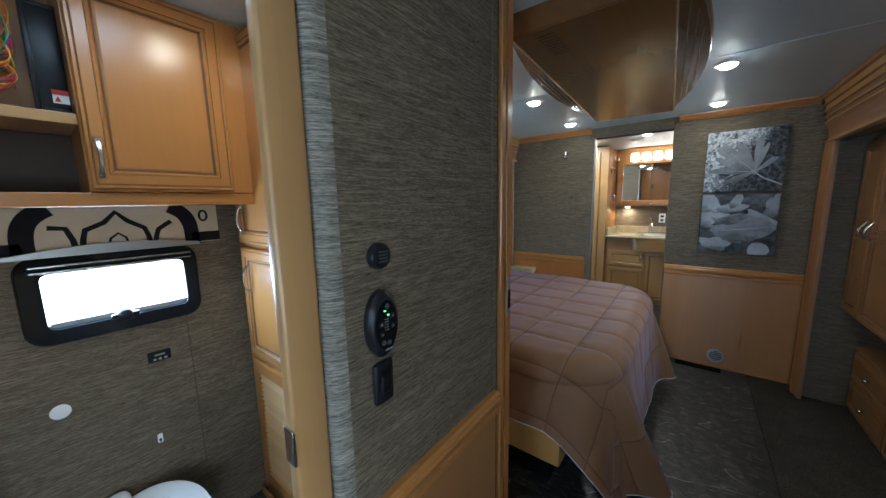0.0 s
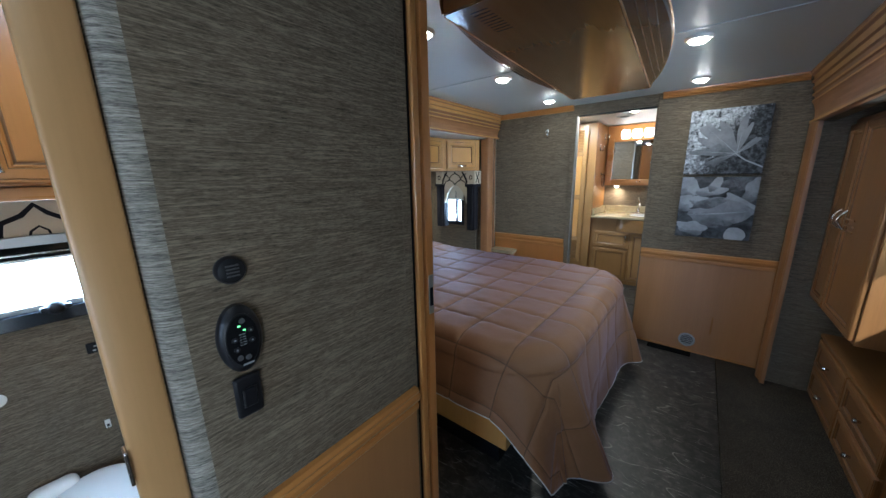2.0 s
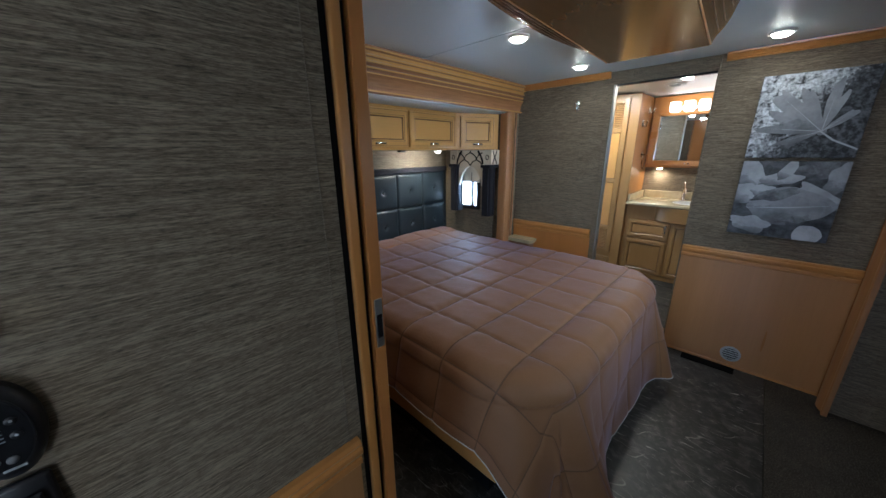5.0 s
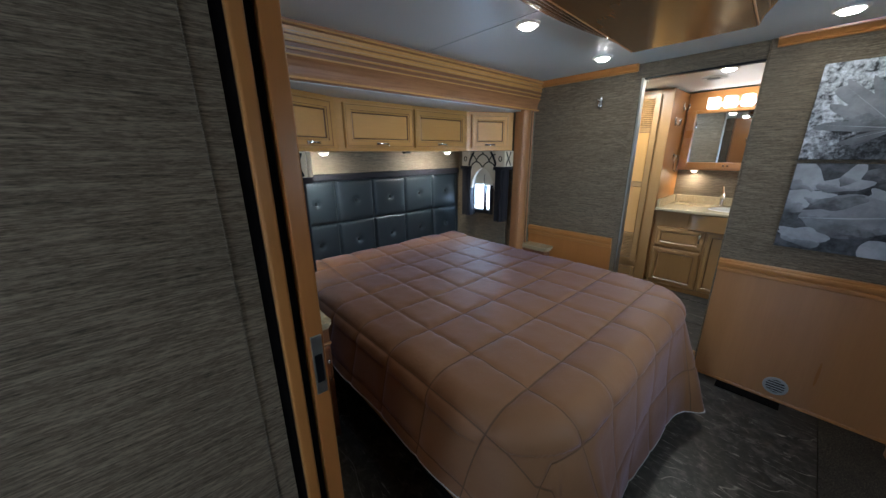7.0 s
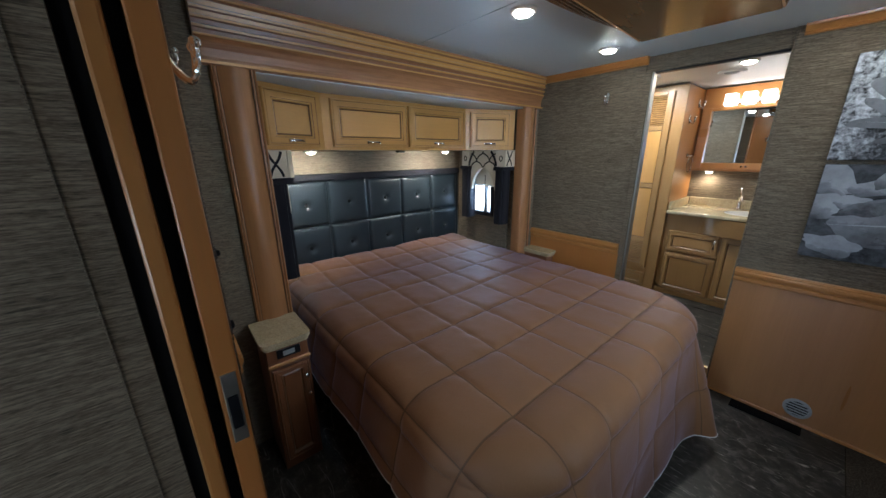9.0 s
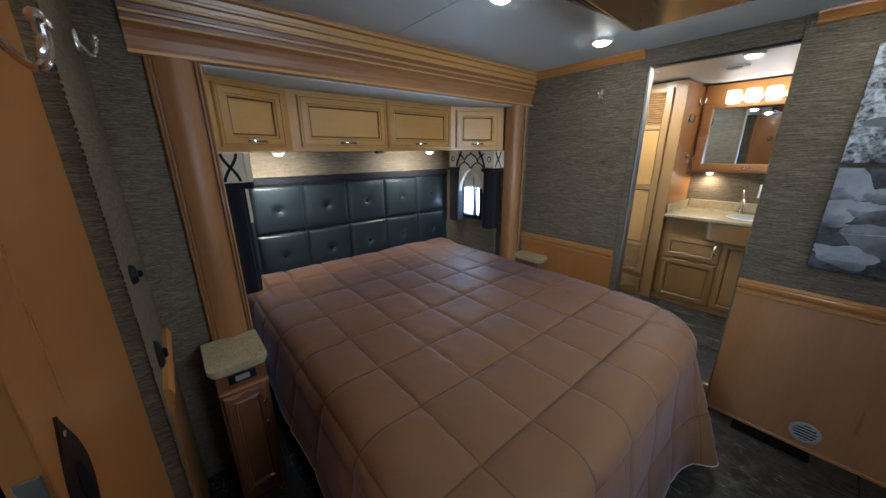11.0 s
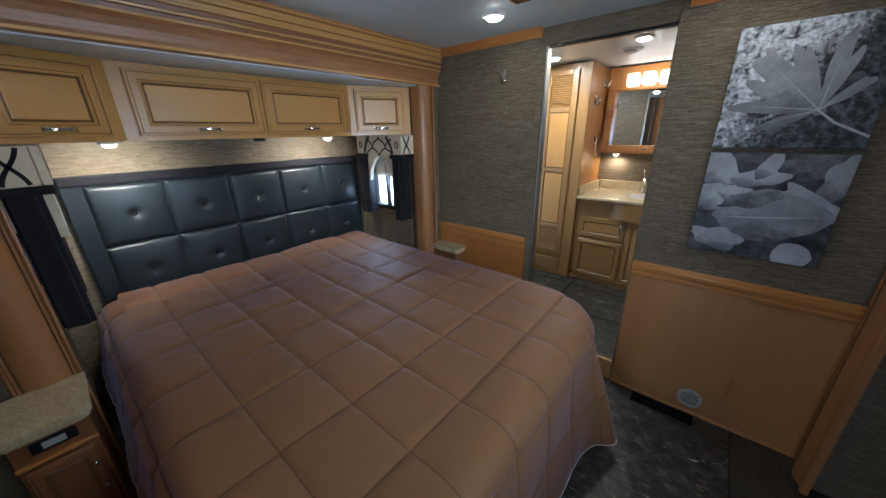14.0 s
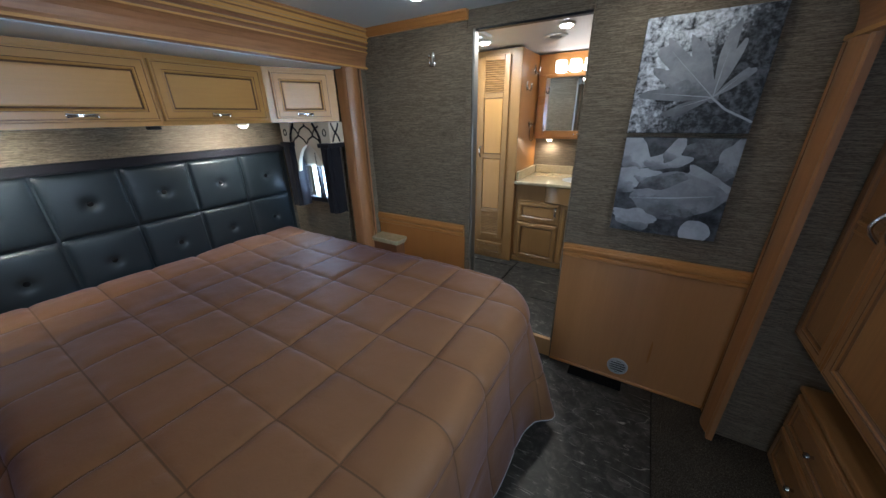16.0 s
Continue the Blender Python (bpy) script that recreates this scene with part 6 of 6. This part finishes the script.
def round_rect(y0, y1, z0, z1, r):
    out = []
    for cy, cz, a0 in ((y1 - r, z1 - r, 0), (y0 + r, z1 - r, 90), (y0 + r, z0 + r, 180), (y1 - r, z0 + r, 270)):
        for k in range(7):
            a = radians(a0 + 15 * k)
            out.append((cy + r * math.cos(a), cz + r * math.sin(a)))
    return out


bm = bmesh.new()
o0, o1 = round_rect(0.140, 0.592, 0.972, 1.258, 0.055), round_rect(0.190, 0.549, 1.020, 1.200, 0.020)
loops = [[bm.verts.new((x, y, z)) for y, z in o] for x, o in ((-1.079, o0), (-1.058, o0), (-1.050, [((y - 0.375) * 0.975 + 0.375, (z - 1.115) * 0.97 + 1.115) for y, z in o0]), (-1.056, o1), (-1.150, o1))]
for a, b in zip(loops, loops[1:]):
    for k in range(len(a)):
        bm.faces.new((a[k], a[(k + 1) % len(a)], b[(k + 1) % len(b)], b[k]))
part("window_frame", bm, M["gloss"], win, "rounded glossy black frame", smooth=True)
part("inner_sash", B(-1.10, -1.085, 0.196, 0.556, 1.018, 1.034, bevel=0.003), M["grey"], win)
pane = part("pane", B(-1.112, -1.108, 0.19, 0.56, 1.012, 1.208), M["glass"], win)
pane.visible_shadow = False
crank = part("crank", lathe(bmesh.new(), [(0.026, 0.0), (0.026, 0.012), (0.018, 0.024), (0.010, 0.030)], (-1.056, 0.365, 1.030), "X", 22), M["black"], win, smooth=True)
part("crank_wing", B(-1.050, -1.036, 0.328, 0.402, 1.018, 1.036, bevel=0.004), M["black"], crank)
blind = thing("window_blind", (-1.04, 0.37, 1.25), "silver curved blind cassette over the toilet window", "blind")
bm = bmesh.new()
sweep(bm, [(0.130 + 0.470 * i / 16, 1.266 + 0.022 * math.sin(math.pi * i / 16)) for i in range(17)] + [(0.600, 1.256), (0.130, 1.256)], "X", -1.048, -1.018)
part("cassette", bm, M["nickel"], blind, "silver bowed cassette")
# two chrome strips draw the bright slits where light leaks past the blind
part("bottom_rail", B(-1.052, -1.040, 0.172, 0.572, 1.222, 1.229, bevel=0.002), M["chrome"], blind, "chrome strip for the light slit under the blind")
part("guide_rail", B(-1.052, -1.042, 0.172, 0.572, 1.206, 1.211, bevel=0.0015), M["chrome"], blind, "second chrome strip for the light slit under the blind")
tv = thing("valance", (-1.04, 0.4, 1.26), "cream toilet valance with black border and pattern", "valance")
part("cloth", B(-1.075, -1.055, 0.002, 0.680, 1.262, 1.407), M["cream_cloth"], tv)
bm = bmesh.new()
arc = [Vector((-1.053, 0.380 + 0.208 * math.cos(a), 1.262 + 0.170 * math.sin(a) ** 0.5)) for a in [math.pi * i / 60 for i in range(0, 61)] if 1.262 + 0.170 * math.sin(a) ** 0.5 < 1.405]
left_arc, right_arc = [p for p in arc if p.y > 0.380], [p for p in arc if p.y <= 0.380]
ribbon(bm, right_arc, Vector((0, 1, 0)), Vector((1, 0, 0)), 0.024)
part("border", bm, M["black_cloth"], tv, "black arched border")
bm = bmesh.new()
ribbon(bm, left_arc, Vector((0, 1, 0)), Vector((1, 0, 0)), 0.024)
part("border", bm, M["black_cloth"], tv, "black arched border")
bm = bmesh.new()
ribbon(bm, [Vector((-1.053, 0.585, 1.283)), Vector((-1.053, 0.682, 1.283))], Vector((0, 1, 0)), Vector((1, 0, 0)), 0.019)
part("border", bm, M["black_cloth"], tv, "black arched border")
bm = bmesh.new()
ribbon(bm, [Vector((-1.053, 0.004, 1.283)), Vector((-1.053, 0.170, 1.283))], Vector((0, 1, 0)), Vector((1, 0, 0)), 0.019)
part("border", bm, M["black_cloth"], tv, "black lower border")
for line, wd in (([(0.225, 1.345), (0.262, 1.340), (0.275, 1.300), (0.278, 1.263)], 0.0075), ([(0.292, 1.263), (0.296, 1.300), (0.304, 1.332), (0.349, 1.354), (0.380, 1.389), (0.407, 1.358), (0.450, 1.330), (0.460, 1.295), (0.462, 1.263)], 0.0075),
                 ([(0.475, 1.263), (0.478, 1.290), (0.488, 1.322), (0.527, 1.350)], 0.0075), ([(0.352, 1.270), (0.360, 1.300), (0.380, 1.316), (0.399, 1.300), (0.404, 1.268)], 0.0035)):
    bm = bmesh.new()
    ribbon(bm, [Vector((-1.053, a, b)) for a, b in line], Vector((0, 1, 0)), Vector((1, 0, 0)), wd)
    part("pattern", bm, M["black_cloth"], tv, "black stepped ogee line")
bm = bmesh.new()
ribbon(bm, [Vector((-1.053, 0.631 + 0.013 * math.cos(a), 1.366 + 0.020 * math.sin(a))) for a in [2 * math.pi * i / 12 for i in range(13)]], Vector((0, 1, 0)), Vector((1, 0, 0)), 0.004)
part("medallion", bm, M["black_cloth"], tv, "small black ring motif")

tow = thing("linen_tower", (-0.85, 0.9, 0.0), "honey-brown corner linen tower with a louvred lower door", "cabinet")
part("body", B(-1.078, -0.52, 0.762, 0.998, 0.0, CEIL - 0.003, bevel=0.003), M["honey"], tow)
for z0, z1 in ((1.245, 2.03), (0.735, 1.225)):
    d = cabinet_door(tow, (-1.02, 0.761, z0), (1, 0, 0), (0, -1, 0), 0.44, z1 - z0, M["honey"], 1.0)
    bar_handle(d, (-0.95, 0.739, z0 + (0.10 if z0 > 1.2 else 0.36)), (0, 0, 1), (0, -1, 0), 0.10)
bm = bmesh.new()
for a, b, c, d in ((-1.02, -0.965, 0.10, 0.715), (-0.635, -0.58, 0.10, 0.715), (-0.965, -0.635, 0.10, 0.155), (-0.965, -0.635, 0.660, 0.715)):
    box(bm, a, b, 0.742, 0.761, c, d, bevel=0.004)
ld = part("louvre_door", bm, M["honey"], tow)
slats(ld, -0.965, -0.635, 0.750, 0.16, 0.655, 22, M["trim"])
part("foot_strip", B(-1.06, -0.40, 0.735, 0.741, 0.0, 0.04, bevel=0.002), M["honey_x"], tow)

toi = thing("toilet", (-0.86, 0.32, 0.0), "white ceramic toilet with a closed lid", "toilet")
bm = lathe(bmesh.new(), [(0.12, 0.0), (0.11, 0.10), (0.13, 0.22), (0.185, 0.28), (0.195, 0.321)], (-0.82, 0.33, 0), "Z", 32, (1.05, 0.80))
part("bowl", bm, M["ceramic"], toi, smooth=True)
part("lid", lathe(bmesh.new(), [(0.200, 0.322), (0.205, 0.334), (0.200, 0.356), (0.17, 0.366), (0.06, 0.370)], (-0.82, 0.33, 0), "Z", 36, (1.05, 0.72)), M["ceramic"], toi, "closed white lid", smooth=True)
part("tank", B(-1.07, -0.99, 0.17, 0.30, 0.24, 0.385, bevel=0.03, seg=4), M["ceramic"], toi, smooth=True)
fp = thing("flush_panel", (-1.08, 0.44, 0.83), "small black flush control panel on the toilet wall", "control panel")
part("case", B(-1.079, -1.066, 0.405, 0.475, 0.815, 0.855, bevel=0.004), M["black"], fp)
for k in range(3):
    part("button", B(-1.066, -1.063, 0.420 + 0.016 * k, 0.429 + 0.016 * k, 0.822, 0.829, bevel=0.001), M["grey"], fp)
part("marking", B(-1.066, -1.0645, 0.425, 0.455, 0.839, 0.844), M["grey"], fp, "pale bar of writing")
cap = solo("blanking_plate", lathe(bmesh.new(), [(0.024, 0.0), (0.024, 0.004), (0.020, 0.007)], (-1.079, 0.180, 0.742), "X", 26), M["white"], "round white blanking cap on the toilet wall", "cap", smooth=True)
ph = thing("paper_holder_clip", (-1.08, 0.405, 0.50), "tiny white clip on the toilet wall", "clip")
part("plate", B(-1.079, -1.073, 0.398, 0.414, 0.485, 0.520, bevel=0.002), M["white"], ph)
part("slot", B(-1.073, -1.0715, 0.402, 0.410, 0.490, 0.502), M["black"], ph)
